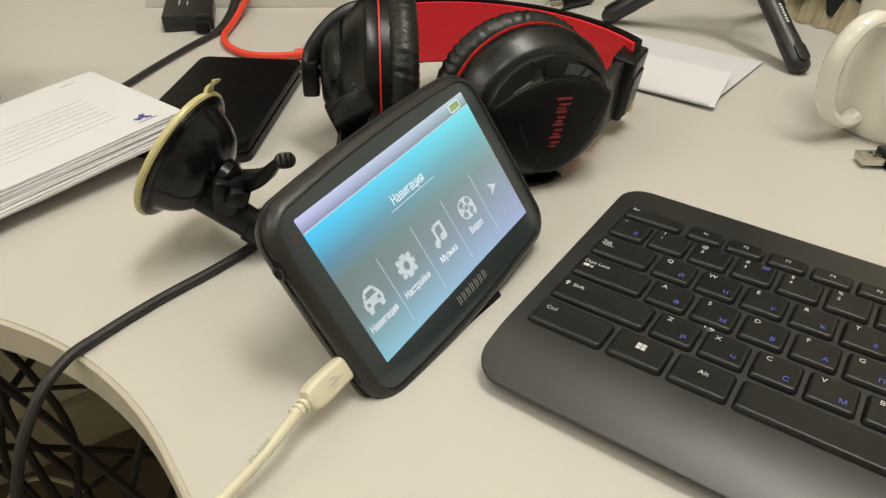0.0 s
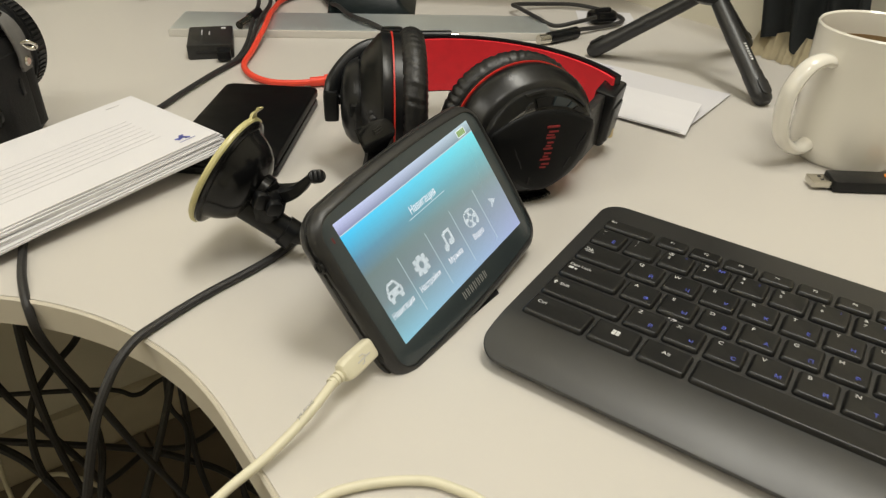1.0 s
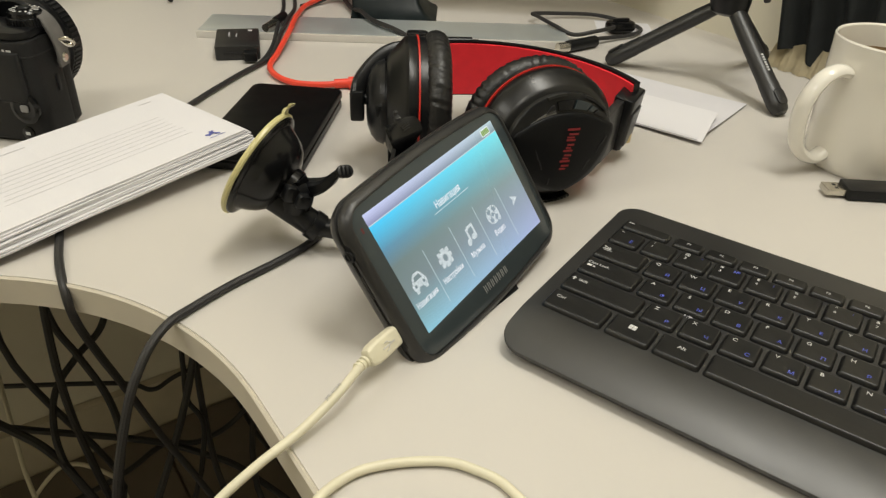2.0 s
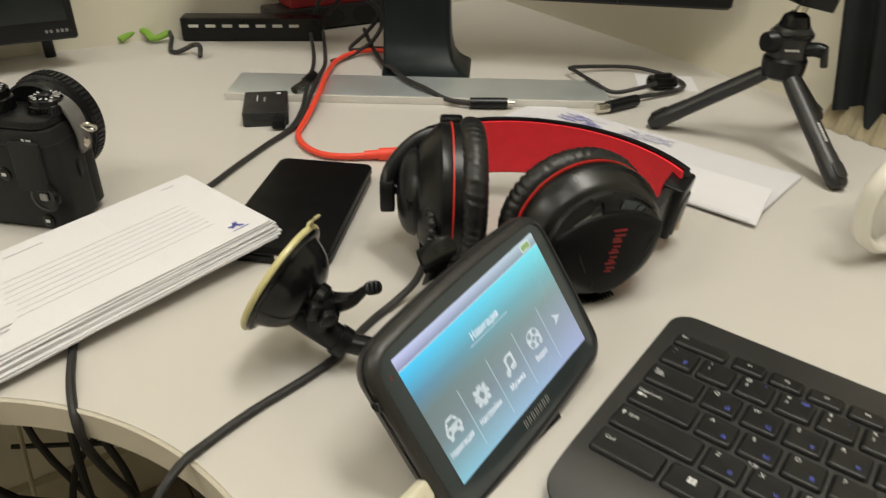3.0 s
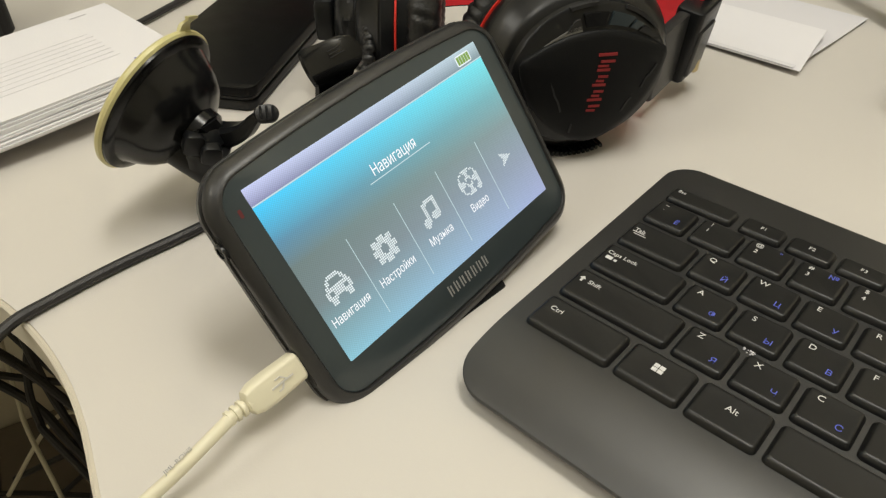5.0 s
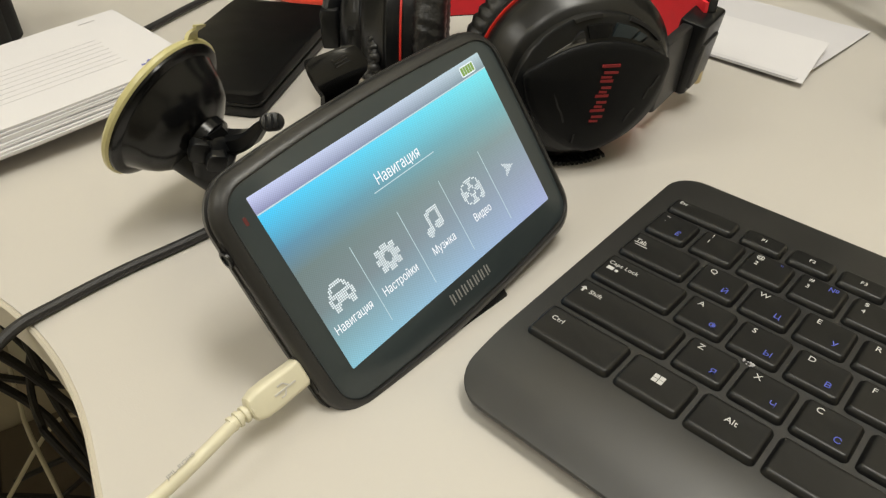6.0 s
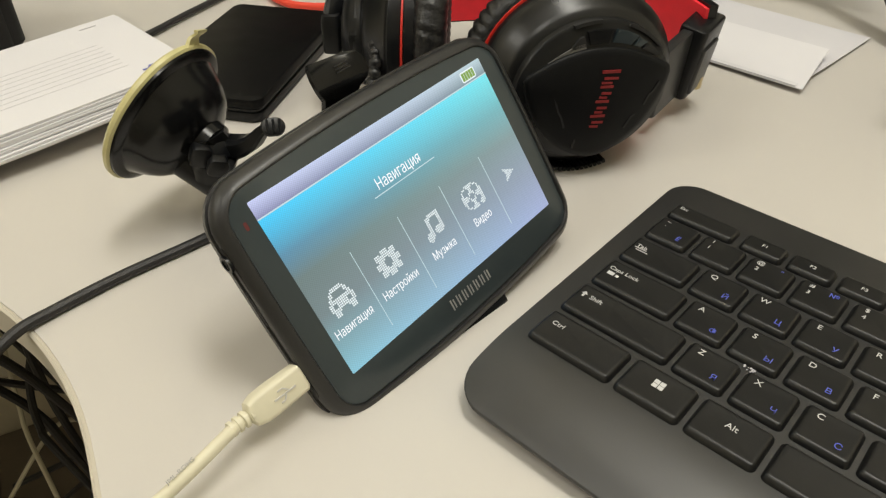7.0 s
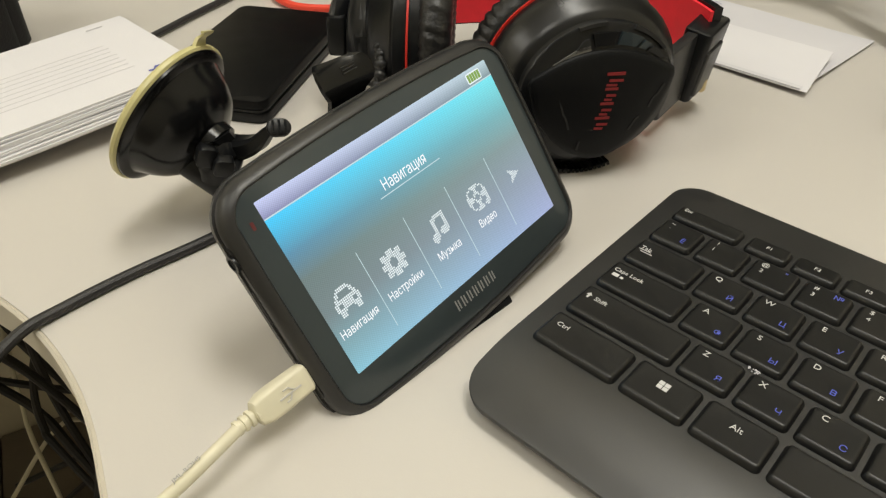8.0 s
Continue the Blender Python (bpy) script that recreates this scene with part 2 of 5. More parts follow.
ROOM = [at(-3.28, 3.48), at(0.08, 3.48), at(0.08, -0.08), at(-3.28, -0.08)]
tagged(part("floor", loft([[(x, y, z) for x, y in ROOM] for z in (FLOOR_Z - 0.06, FLOOR_Z)]), M_FLOOR, smooth=False), "brown tiled office floor", kind="structure")
tagged(part("ceiling", loft([[(x, y, z) for x, y in ROOM] for z in (CEIL_Z, CEIL_Z + 0.06)]), M_CEIL, smooth=False), kind="structure")
wall("wall_north", at(-3.2, 0), at(0.0, 0), FLOOR_Z, CEIL_Z, M_WALL, 0.08)
wall("wall_east", at(0.0, -0.08), at(0.0, 3.4), FLOOR_Z, CEIL_Z, M_WALL, 0.08)
wall("wall_south", at(0.08, 3.4), at(-3.2, 3.4), FLOOR_Z, CEIL_Z, M_WALL, 0.08)
wall("wall_west", at(-3.2, 3.48), at(-3.2, -0.08), FLOOR_Z, CEIL_Z, M_WALL, 0.08)
wall("baseboard", at(-3.19, 0.018), at(0.0, 0.018), FLOOR_Z, FLOOR_Z + 0.10, M_BASE, 0.016)


def build_tiles():
    """Floor tiles under the open side of the desk, each with its own edges."""
    me = mesh_of(slab(0.296, 0.296, 0.008, 0.002, 0.001, 1), False)
    me.materials.append(M_FLOOR)
    fl = bpy.data.objects["floor"]
    for i in range(9):
        for j in range(8):
            p = CORNER - BACK * (0.17 + 0.3 * i) + SIDE * (0.17 + 0.3 * j)
            part("tile", me, None, fl, "", pose(p.x, p.y, FLOOR_Z + 0.0005, 0, 0, 36))


build_tiles()

# ---- keyboard ----
U = 0.01905


def key_mesh(w, d):
    bm = bmesh.new()
    h = 0.0023
    w, d = w - 0.0024, d - 0.0034
    loft([[(x, y, z) for x, y in rrect(w + 2 * o, d + 2 * o, 0.0016 + max(o, -0.001), 4)] for z, o in ((-0.0012, 0.0005), (h * 0.30, 0.0003), (h - 0.0004, -0.0005), (h - 0.00012, -0.0008), (h, -0.0012), (h - 0.00010, -0.0020))], bm, cap0=False)
    return mesh_of(bm)


def build_keyboard():
    kb = thing("keyboard", "black full-size keyboard with white and blue legends", "keyboard", pose(0.0994, 0.2565, 0, 0, 0, -34.6))
    x0, x1, y0, y1 = -0.0488, 0.252, -0.0776, 0.0792
    top = lambda y: 0.0132
    cx, cy, w, d = (x0 + x1) / 2, (y0 + y1) / 2, x1 - x0, y1 - y0

    def ring(o, f, r=0.0128):
        # the short end leans outwards a little towards the back
        return [(x - (0.0026 * (y - y0) / d if x < cx else 0), y, f(y)) for x, y in rrect(w + 2 * o, d + 2 * o, r + o, 8, cx, cy)]
    rings = [ring(-0.010, lambda y: 0.0006), ring(-0.006, lambda y: 0.0010), ring(-0.0016, lambda y: top(y) - 0.0030), ring(-0.0002, lambda y: top(y) - 0.0016), ring(0, lambda y: top(y) - 0.0006), ring(-0.0003, lambda y: top(y) - 0.0001), ring(-0.0010, top)]
    # the palm rest rolls down towards the front edge
    case = loft(rings)
    for k in range(13):
        bmesh.ops.bisect_plane(case, geom=case.verts[:] + case.edges[:] + case.faces[:], plane_co=(0, -0.046 - 0.0026 * k, 0), plane_no=(0, 1, 0))
    for v in case.verts:
        if v.co.z > 0.004 and v.co.y < -0.046:
            v.co.z -= 6.4 * (-0.046 - v.co.y) ** 2
    part("case", case, M_KB, kb)
    rows = [
        (3, [("Esc", "", 1.57)], -2.25),
        (2, [("~\n`", "Ё", 1), ("!\n1", "", 1), ("@\n2", '"', 1), ("#\n3", "№", 1), ("$\n4", ";", 1), ("%\n5", "", 1), ("^\n6", ":", 1), ("&\n7", "?", 1), ("*\n8", "", 1), ("(\n9", "", 1), (")\n0", "", 1), ("_\n-", "", 1), ("+\n=", "", 1), ("Backspace", "", 2)], -2.25),
        (1, [("Tab", "", 1.5)] + [(a, b, 1) for a, b in zip("QWERTYUIOP[]", "ЙЦУКЕНГШЩЗХЪ")] + [("\\", "", 1.5)], -2.25),
        (0, [("Caps Lock", "", 1.75)] + [(a, b, 1) for a, b in zip("ASDFGHJKL;'", "ФЫВАПРОЛДЖЭ")] + [("Enter", "", 2.25)], -2.25),
        (-1, [("Shift", "", 2.25)] + [(a, b, 1) for a, b in zip("ZXCVBNM,./", "ЯЧСМИТЬБЮ.")] + [("Shift", "", 2.75)], -2.25),
        (-2, [("Ctrl", "", 1.75), ("win", "", 1.25), ("Alt", "", 1.25), ("", "", 5.25), ("Alt", "", 1.25), ("Fn", "", 1.25), ("Menu", "", 1.25), ("Ctrl", "", 1.75)], -2.25),
    ]
    meshes, letters = {}, {}

    def letter(s, size):
        if (s, size) not in letters:
            letters[s, size] = words(s, size)
        return letters[s, size]

    def add_key(cx, cy, w, h, main, alt, small=False):
        if (w, h) not in meshes:
            meshes[w, h] = key_mesh(w * U, h * U)
        z = top(cy * U)
        key = part("key", meshes[w, h], M_KEY, kb, "", pose(cx * U, cy * U, z))
        L, T, Z = -w * U / 2, h * U / 2, 0.00232
        if main == "win":
            bm = boxes([(sx * 0.00098, sy * 0.00092, 0, 0.0017, 0.0016, 0.00012) for sx in (-1, 1) for sy in (-1, 1)])
            part("legend", bm, M_LEG, key, "", pose(0, 0.0012, Z), smooth=False)
        elif "\n" in main:
            for s, dy in zip(main.split("\n"), (0.0048, 0.0085)):
                part("legend", letter(s, 0.0030), M_LEG, key, "", pose(L + 0.0053, T - dy + (0 if dy < 0.006 else -0.0005), Z), smooth=False)
        elif main and small:
            part("legend", letter(main, 0.0026), M_LEG, key, "", pose(0 if main[0] == "F" else L + 0.0052, 0.0002 if main[0] == "F" else 0.0018, Z), smooth=False)
        elif main == "Alt":
            part("legend", letter(main, 0.0032), M_LEG, key, "", pose(0, 0.0012, Z), smooth=False)
        elif main == "Caps Lock":
            part("legend", letter(main, 0.0028), M_LEG, key, "", pose(L + 0.0090, T - 0.0073, Z), smooth=False)
            part("legend", boxes([(0, 0, 0, 0.0026, 0.0018, 0.0001), (0.0026, -0.0002, 0, 0.0012, 0.0012, 0.0001)]), M_LEG, key, "", pose(L + 0.0052, T - 0.0104, Z), smooth=False)
        elif len(main) > 1:
            off = {"Shift": 0.0095, "Ctrl": 0.0070, "Tab": 0.0056}.get(main, 0.008)
            part("legend", letter(main, 0.0029), M_LEG, key, "", pose(L + off, T - 0.0078, Z), smooth=False)
            if main == "Shift":
                bm = strip([(0, -0.0013), (0, 0.0006)], 0.0008)
                loft([[(-0.0012, 0.0003, z), (0.0012, 0.0003, z), (0, 0.0017, z)] for z in (0, 0.0001)], bm)
                part("legend", bm, M_LEG, key, "", pose(L + 0.0045, T - 0.0078, Z), smooth=False)
            if main == "Tab":
                bm = strip([(-0.003, 0.0006), (0.002, 0.0006)], 0.00035)
                strip([(-0.002, -0.0006), (0.003, -0.0006)], 0.00035, bm=bm)
                part("legend", bm, M_LEG, key, "", pose(L + 0.0062, T - 0.0098, Z), smooth=False)
        elif main:
            part("legend", letter(main, 0.0034), M_LEG, key, "", pose(L + 0.0057, T - 0.0055, Z), smooth=False)
        if alt:
            small_sign = alt in '";:?'
            part("legend", letter(alt, 0.0034), M_LEGB, key, "", pose(-L - 0.0058, T - 0.0055 if small_sign or alt == "№" else -T + 0.0060, Z), smooth=False)

    for cy, keys, x in rows:
        for main, alt, w in keys:
            h = 0.68 if cy == 3 else 1
            add_key(x + w / 2, cy - 0.19 if cy == 3 else cy, w, h, main, alt, cy == 3)
            x += w
    x = -0.625
    for i in range(12):
        add_key(x + 0.485, 2.81, 0.965, 0.68, "F%d" % (i + 1), "", True)
        x += 0.965
    bm = bmesh.new()
    for i in range(14):
        p = Vector((1.02 * U + random.uniform(-0.0030, 0.0030), -0.5 * U + random.uniform(-0.0008, 0.0008), top(-0.5 * U) + 0.0004))
        bmesh.ops.create_icosphere(bm, subdivisions=1, radius=random.uniform(0.0002, 0.0005), matrix=Matrix.Translation(p))
    part("lint", bm, M_INK, kb, "pale lint between keys")
    return kb


build_keyboard()

# ---- navigator ----
# x along the screen's long side, y up the screen, z out of the glass; the origin is the screen's middle
S_TL, S_TR, S_BR = Vector((-0.048, 0.233, 0.064)), Vector((0.011, 0.323, 0.075)), Vector((0.044, 0.310, 0.022))
NAV = frame_from((S_TL + S_BR) / 2, S_TR - S_TL, S_TR - S_BR)
SW, SH = 0.1082, 0.0640


def screen_material():
    m = bpy.data.materials.new("lit_display")
    m.use_nodes = True
    nt = m.node_tree
    b = nt.nodes["Principled BSDF"]
    b.inputs["Base Color"].default_value = (0.02, 0.02, 0.02, 1)
    b.inputs["Roughness"].default_value = 0.2
    co = nt.nodes.new("ShaderNodeTexCoord")
    sep = nt.nodes.new("ShaderNodeSeparateXYZ")
    nt.links.new(co.outputs["Object"], sep.inputs[0])

    def unit(axis, span):
        r = nt.nodes.new("ShaderNodeMapRange")
        r.inputs[1].default_value, r.inputs[2].default_value = -span / 2, span / 2
        nt.links.new(sep.outputs[axis], r.inputs[0])
        return r.outputs[0]

    def ramp(stops, fac):
        c = nt.nodes.new("ShaderNodeValToRGB")
        el = c.color_ramp.elements
        el[0].position, el[0].color = stops[0][0], (*stops[0][1], 1)
        el[1].position, el[1].color = stops[-1][0], (*stops[-1][1], 1)
        for p, col in stops[1:-1]:
            e = el.new(p)
            e.color = (*col, 1)
        nt.links.new(fac, c.inputs[0])
        return c.outputs[0]
    v, u = unit(1, SH), unit(0, SW)
    left = ramp([(0, (0.20, 0.45, 0.55)), (0.14, (0.17, 0.33, 0.38)), (0.34, (0.14, 0.19, 0.20)), (0.56, (0.12, 0.17, 0.17)), (0.70, (0.08, 0.22, 0.33)), (0.898, (0.04, 0.50, 0.80)), (0.906, (0.20, 0.21, 0.37)), (1, (0.48, 0.52, 0.75))], v)
    right = ramp([(0, (0.30, 0.35, 0.55)), (0.25, (0.24, 0.29, 0.38)), (0.5, (0.19, 0.27, 0.28)), (0.68, (0.15, 0.38, 0.41)), (0.898, (0.15, 0.66, 0.72)), (0.906, (0.17, 0.24, 0.27)), (1, (0.42, 0.54, 0.58))], v)
    mix = nt.nodes.new("ShaderNodeMix")
    mix.data_type = "RGBA"
    nt.links.new(u, mix.inputs[0])
    nt.links.new(left, mix.inputs[6])
    nt.links.new(right, mix.inputs[7])
    # fine raster of the display
    ck = nt.nodes.new("ShaderNodeTexChecker")
    ck.inputs["Scale"].default_value = 2200
    nt.links.new(co.outputs["Object"], ck.inputs[0])
    ck.inputs[1].default_value, ck.inputs[2].default_value = (1, 1, 1, 1), (0.86, 0.86, 0.86, 1)
    mul = nt.nodes.new("ShaderNodeMix")
    mul.data_type, mul.blend_type = "RGBA", "MULTIPLY"
    mul.inputs[0].default_value = 1
    nt.links.new(mix.outputs[2], mul.inputs[6])
    nt.links.new(ck.outputs[0], mul.inputs[7])
    nt.links.new(mul.outputs[2], b.inputs["Emission Color"])
    b.inputs["Emission Strength"].default_value = 1.3
    return m


CAR = ["....######....", "...########...", "..##......##..", "..##......##..", ".##........##.", ".############.", "##############", "##..######..##", "##..######..##", "##############", ".####....####.", ".###......###.", ".###......###."]
GEAR = [".....####.....", ".###.####.###.", ".############.", ".############.", "..####..####..", "#####....#####", "#####....#####", "#####....#####", "..####..####..", ".############.", ".############.", ".###.####.###.", ".....####....."]
NOTE = ["......#######.", "....#########.", "....###....##.", "....##.....##.", "....##.....##.", "....##.....##.", "....##.....##.", "....##..#####.", "..####.######.", ".#####.######.", ".#####..####..", ".####.........", "..##.........."]
REEL = ["....######....", "..##.####.##..", ".#....##....#.", ".#....##....#.", "##...####...##", "####.#..#.####", "#####....#####", "####.#..#.####", "##...####...##", ".#....##....##", ".#....##...###", "..##.####.####", "....#####..##."]
ARROW = ["#.........", "###.......", ".####.....", ".######...", "..#######.", ".######...", ".####.....", "###.......", "#........."]


def bitmap(rows, px):
    bm = bmesh.new()
    h, w = len(rows), len(rows[0])
    for j, row in enumerate(rows):
        for i, c in enumerate(row):
            if c == "#":
                x, y, q = (i - w / 2 + 0.5) * px, (h / 2 - j - 0.5) * px, px * 0.38
                bm.faces.new([bm.verts.new(p) for p in ((x - q, y - q, 0), (x + q, y - q, 0), (x + q, y + q, 0), (x - q, y + q, 0))])
    return bm


def build_navigator():
    nav = thing("navigator", "grey plastic car navigator with a lit menu, on its edge", "navigator", NAV)
    W, H, oy = 0.1325, 0.0870, -0.0033

    def bowed(w, h, r, bx, by, cy):
        """A rounded rectangle whose long sides swell outwards."""
        pts = rrect(w, h, r, 8)
        out = []
        for (x0, y0), (x1, y1) in zip(pts, pts[1:] + pts[:1]):
            n = 8 if math.hypot(x1 - x0, y1 - y0) > 0.02 else 1
            out += [(x0 + (x1 - x0) * k / n, y0 + (y1 - y0) * k / n) for k in range(n)]
        return [(x * (1 + 2 * bx / w * (1 - min(1, abs(2 * y / h)) ** 2)), y * (1 + 2 * by / h * (1 - min(1, abs(2 * x / w)) ** 2)) + cy) for x, y in out]

    def ring(o, z, r=0.013):
        return [(x, y, z) for x, y in bowed(W + 2 * o, H + 2 * o, r + o, 0.0008, 0.0030, oy)]
    part("housing", loft([ring(-0.012, -0.0165), ring(-0.005, -0.0155), ring(-0.0014, -0.0125), ring(0.0004, -0.0085), ring(0.0004, -0.0064), ring(-0.0011, -0.0061), ring(-0.0011, -0.0056), ring(-0.0002, -0.0053), ring(0, -0.0046), ring(-0.0004, -0.0026), ring(-0.0014, -0.0010), ring(-0.0026, -0.0001), ring(-0.0036, 0.0006), ring(-0.0041, 0.0006), ring(-0.0043, 0.0003), ring(-0.0045, -0.0008)]), M_BODY, nav, "dark grey moulded housing")
    gl = [[(x, y, z) for x, y in bowed(W - 0.0092 + 2 * o, H - 0.0088 + 2 * o, 0.0072 + o, 0.0008, 0.0030, oy + 0.0006)] for z, o in ((-0.001, 0), (-0.0003, 0), (0.0, -0.0005))]
    part("bezel", loft(gl), M_GLASS, nav, "glossy black glass bezel")
    scr = part("display", loft([[(x, y, z) for x, y in rrect(SW, SH, 0.0003, 1)] for z in (0.0, 0.0002)]), screen_material(), nav, "lit blue and grey menu display", smooth=False)
    z = 0.00026
    part("rule", strip([(-SW / 2, 0.0259), (SW / 2, 0.0259)], 0.0004, z), M_LINE, scr, smooth=False)
    narrow = Matrix.Diagonal((0.74, 1, 1, 1))
    part("heading", words("Навигация", 0.0056, 0.00002), M_WORD, scr, "", pose(-0.0015, 0.0140, z) @ narrow)
    part("rule", strip([(-0.0150, 0.0108), (0.0145, 0.0108)], 0.0003, z), M_LINE, scr, smooth=False)
    for x in (-0.0332, -0.0110, 0.0103, 0.0324):
        part("rule", strip([(x, -0.0278), (x, 0.0012)], 0.0002, z), M_LINE, scr, smooth=False)
    for x, rows, text in ((-0.0442, CAR, "Навигация"), (-0.0224, GEAR, "Настройки"), (0.0001, NOTE, "Музыка"), (0.0217, REEL, "Видео")):
        part("icon", bitmap(rows, 0.00074), M_ICON, scr, "", pose(x, -0.0094, z), smooth=False)
        part("caption", words(text, 0.0043, 0.00002), M_WORD, scr, "", pose(x - 0.0002, -0.0187, z) @ narrow)
    part("icon", bitmap(ARROW, 0.00060), M_ICON, scr, "", pose(0.0429, -0.0109, z), smooth=False)
    bat = [[(x, y, zz) for x, y in rrect(0.0076, 0.0040, 0.0008, 3)] for zz in (0, 0.00005)]
    part("battery_sign", loft(bat), M_ICON, scr, "white battery outline", pose(0.0458, 0.0287, z), smooth=False)
    part("battery_sign", boxes([(i * 0.00135, 0, 0.0001, 0.0011, 0.0030, 0.0001) for i in (-2, -1, 0, 1, 2)]), M_BATT, scr, "green battery bars", pose(0.0458, 0.0287, z), smooth=False)
    part("side_strip", slab(0.0065, 0.058, 0.0006, 0.003, 0.0003), M_BLACK, nav, "matt black side panel", pose(-W / 2 + 0.0001, -0.004, -0.0062, 0, -90, 0))
    part("audio_jack", revolve([(0.0030, 0), (0.0030, 0.0010), (0.0019, 0.0011), (0.0019, 0.0002)], 20, cap1=True), M_BLACK, nav, "black headphone socket", pose(-W / 2 - 0.0004, 0.0190, -0.0060, 0, -90, 0))
    part("card_slot", slab(0.0022, 0.0125, 0.0007, 0.0008, 0.0003), M_WELL, nav, "dark card slot", pose(-W / 2 - 0.0003, 0.0025, -0.0060, 0, -90, 0))
    part("usb_socket", slab(0.0030, 0.0098, 0.0007, 0.0010, 0.0003), M_WELL, nav, "dark usb socket", pose(-W / 2 - 0.0003, -0.0222, -0.0055, 0, -90, 0))
    part("charge_light", slab(0.0012, 0.0028, 0.0002, 0.0004, 0.0001), M_LED, nav, "small dim red light", pose(-0.0580, 0.0262, 0.0), smooth=False)
    # brand drawn as plain bars
    bm = boxes([(-0.0100 + 0.0032 * (i // 2) + 0.0013 * (i % 2), 0, 0, 0.0006, 0.0042 - 0.0008 * (i % 2), 0.00006) for i in range(14)])
    part("brand_mark", bm, M_MARK, nav, "pale grey brand bars", pose(0.0013, -0.0372, 0.00005), smooth=False)
    return nav


build_navigator()

# ---- suction mount that grips the navigator ----
CUP_C, CUP_A = Vector((-0.1131, 0.3112, 0.0484)), Vector((0.8585, -0.2340, -0.4564))


def build_mount():
    mt = thing("car_mount", "black suction cup car mount with a yellowed rim", "car mount")
    z = CUP_A.normalized()
    x = Vector((0, 0, 1)).cross(z).normalized()
    y = z.cross(x)
    cup = Matrix((x, y, z)).transposed().to_4x4()
    cup.translation = CUP_C
    prof = [(0.0270, -0.0014), (0.0300, -0.0012), (0.0311, 0.0002), (0.0308, 0.0016), (0.0296, 0.0024), (0.0272, 0.0030), (0.0262, 0.0044), (0.0246, 0.0082), (0.0222, 0.0122), (0.0186, 0.0160), (0.0142, 0.0184), (0.0104, 0.0196), (0.0100, 0.0235), (0.0085, 0.0245)]
    sc = part("suction_cup", revolve(prof, 64), M_GLOSSY, mt, "glossy black suction cup", cup)
    rim = revolve([(0.0290, -0.0028), (0.0312, -0.0027), (0.0321, -0.0016), (0.0321, -0.0002), (0.0313, 0.0006), (0.0304, 0.0006)], 64)
    part("gel_rim", rim, M_YELLOW, sc, "yellowed translucent gel rim")
    # the pull tab springs from the rim and curls over at its tip
    tip = cup.inverted() @ Vector((-0.0945, 0.3195, 0.0812))
    out = Vector((tip.x, tip.y, 0)).normalized()
    root = out * 0.0305 + Vector((0, 0, -0.0012))
    flat = out.cross(Vector((0, 0, 1)))
    line = smooth_line([root, root.lerp(tip, 0.45) + Vector((0, 0, -0.0012)), root.lerp(tip, 0.8), tip], 6)
    rings = []
    for i, p in enumerate(line):
        w = 0.0040 - 0.0017 * min(1, i / 8) + (0.0010 if i > len(line) - 6 else 0)
        rings.append([p + flat * (sx * w) + Vector((0, 0, sy * 0.0007)) + out * (sy * 0.0003) for sx, sy in ((1, -1), (1, 1), (-1, 1), (-1, -1))])
    part("pull_tab", loft(rings), M_YELLOW, sc, "yellow pull tab")
    # arm, collar and thin rod
    a0, a1 = Vector((-0.1080, 0.3040, 0.0350)), Vector((-0.0830, 0.3030, 0.0160))
    d = (a1 - a0).normalized()
    part("arm", tube([a0 - d * 0.004, a0, a0.lerp(a1, 0.5), a1], lambda t: 0.0084 - 0.0010 * t, 20, 4), M_BLACK, mt)
    part("collar", tube([a1 - d * 0.003, a1, a1 + d * 0.003], 0.0086, 22, 3), M_BLACK, mt, "black clamping collar")
    rod = part("rod", tube([a1, a1.lerp(Vector((-0.0500, 0.3000, 0.0120)), 0.5), Vector((-0.0500, 0.3000, 0.0120)), Vector((-0.030, 0.2930, 0.0260))], 0.0056, 16, 5), M_BLACK, mt)
    # neck between the cup and the arm
    apex = CUP_C + z * 0.022
    part("neck", tube([apex - z * 0.004, apex + Vector((0.001, -0.002, -0.004)), Vector((-0.0950, 0.3035, 0.0265))], lambda t: 0.0095 - 0.001 * t, 16, 5), M_BLACK, mt)
    # locking lever
    tip = Vector((-0.0655, 0.3045, 0.0500))
    spine = smooth_line([apex + Vector((0.000, -0.001, 0.006)), Vector((-0.0900, 0.3090, 0.0365)), Vector((-0.0820, 0.3070, 0.0385)), Vector((-0.0755, 0.3055, 0.0420)), Vector((-0.0705, 0.3048, 0.0475)), tip + Vector((-0.002, 0, 0.0005))], 6)
    rings = []
    across = Vector((0.45, 0.85, 0.1)).normalized()
    for i, p in enumerate(spine):
        u = i / (len(spine) - 1)
        tan = (spine[min(i + 1, len(spine) - 1)] - spine[max(i - 1, 0)]).normalized()
        nrm = tan.cross(across).normalized()
        deep, wide = 0.0052 * (1 - u) ** 1.3 + 0.0016, 0.0042 * (1 - u) + 0.0020
        rings.append([p + across * (a * wide) + nrm * (b * deep) for a, b in ((1, -0.6), (1, 0.6), (0.6, 1), (-0.6, 1), (-1, 0.6), (-1, -0.6), (-0.6, -1), (0.6, -1))])
    lever = part("lever", loft(rings), M_BLACK, mt, "curved locking lever")
    tipm = frame_from(tip, Vector((0.80, 0.45, -0.10)), Vector((-0.25, 0.55, 0.75)))
    part("thumb_pad", slab(0.0096, 0.0072, 0.0036, 0.0035, 0.0012, 8, z0=-0.0018), M_SOFT, lever, "ribbed oval thumb pad", tipm)
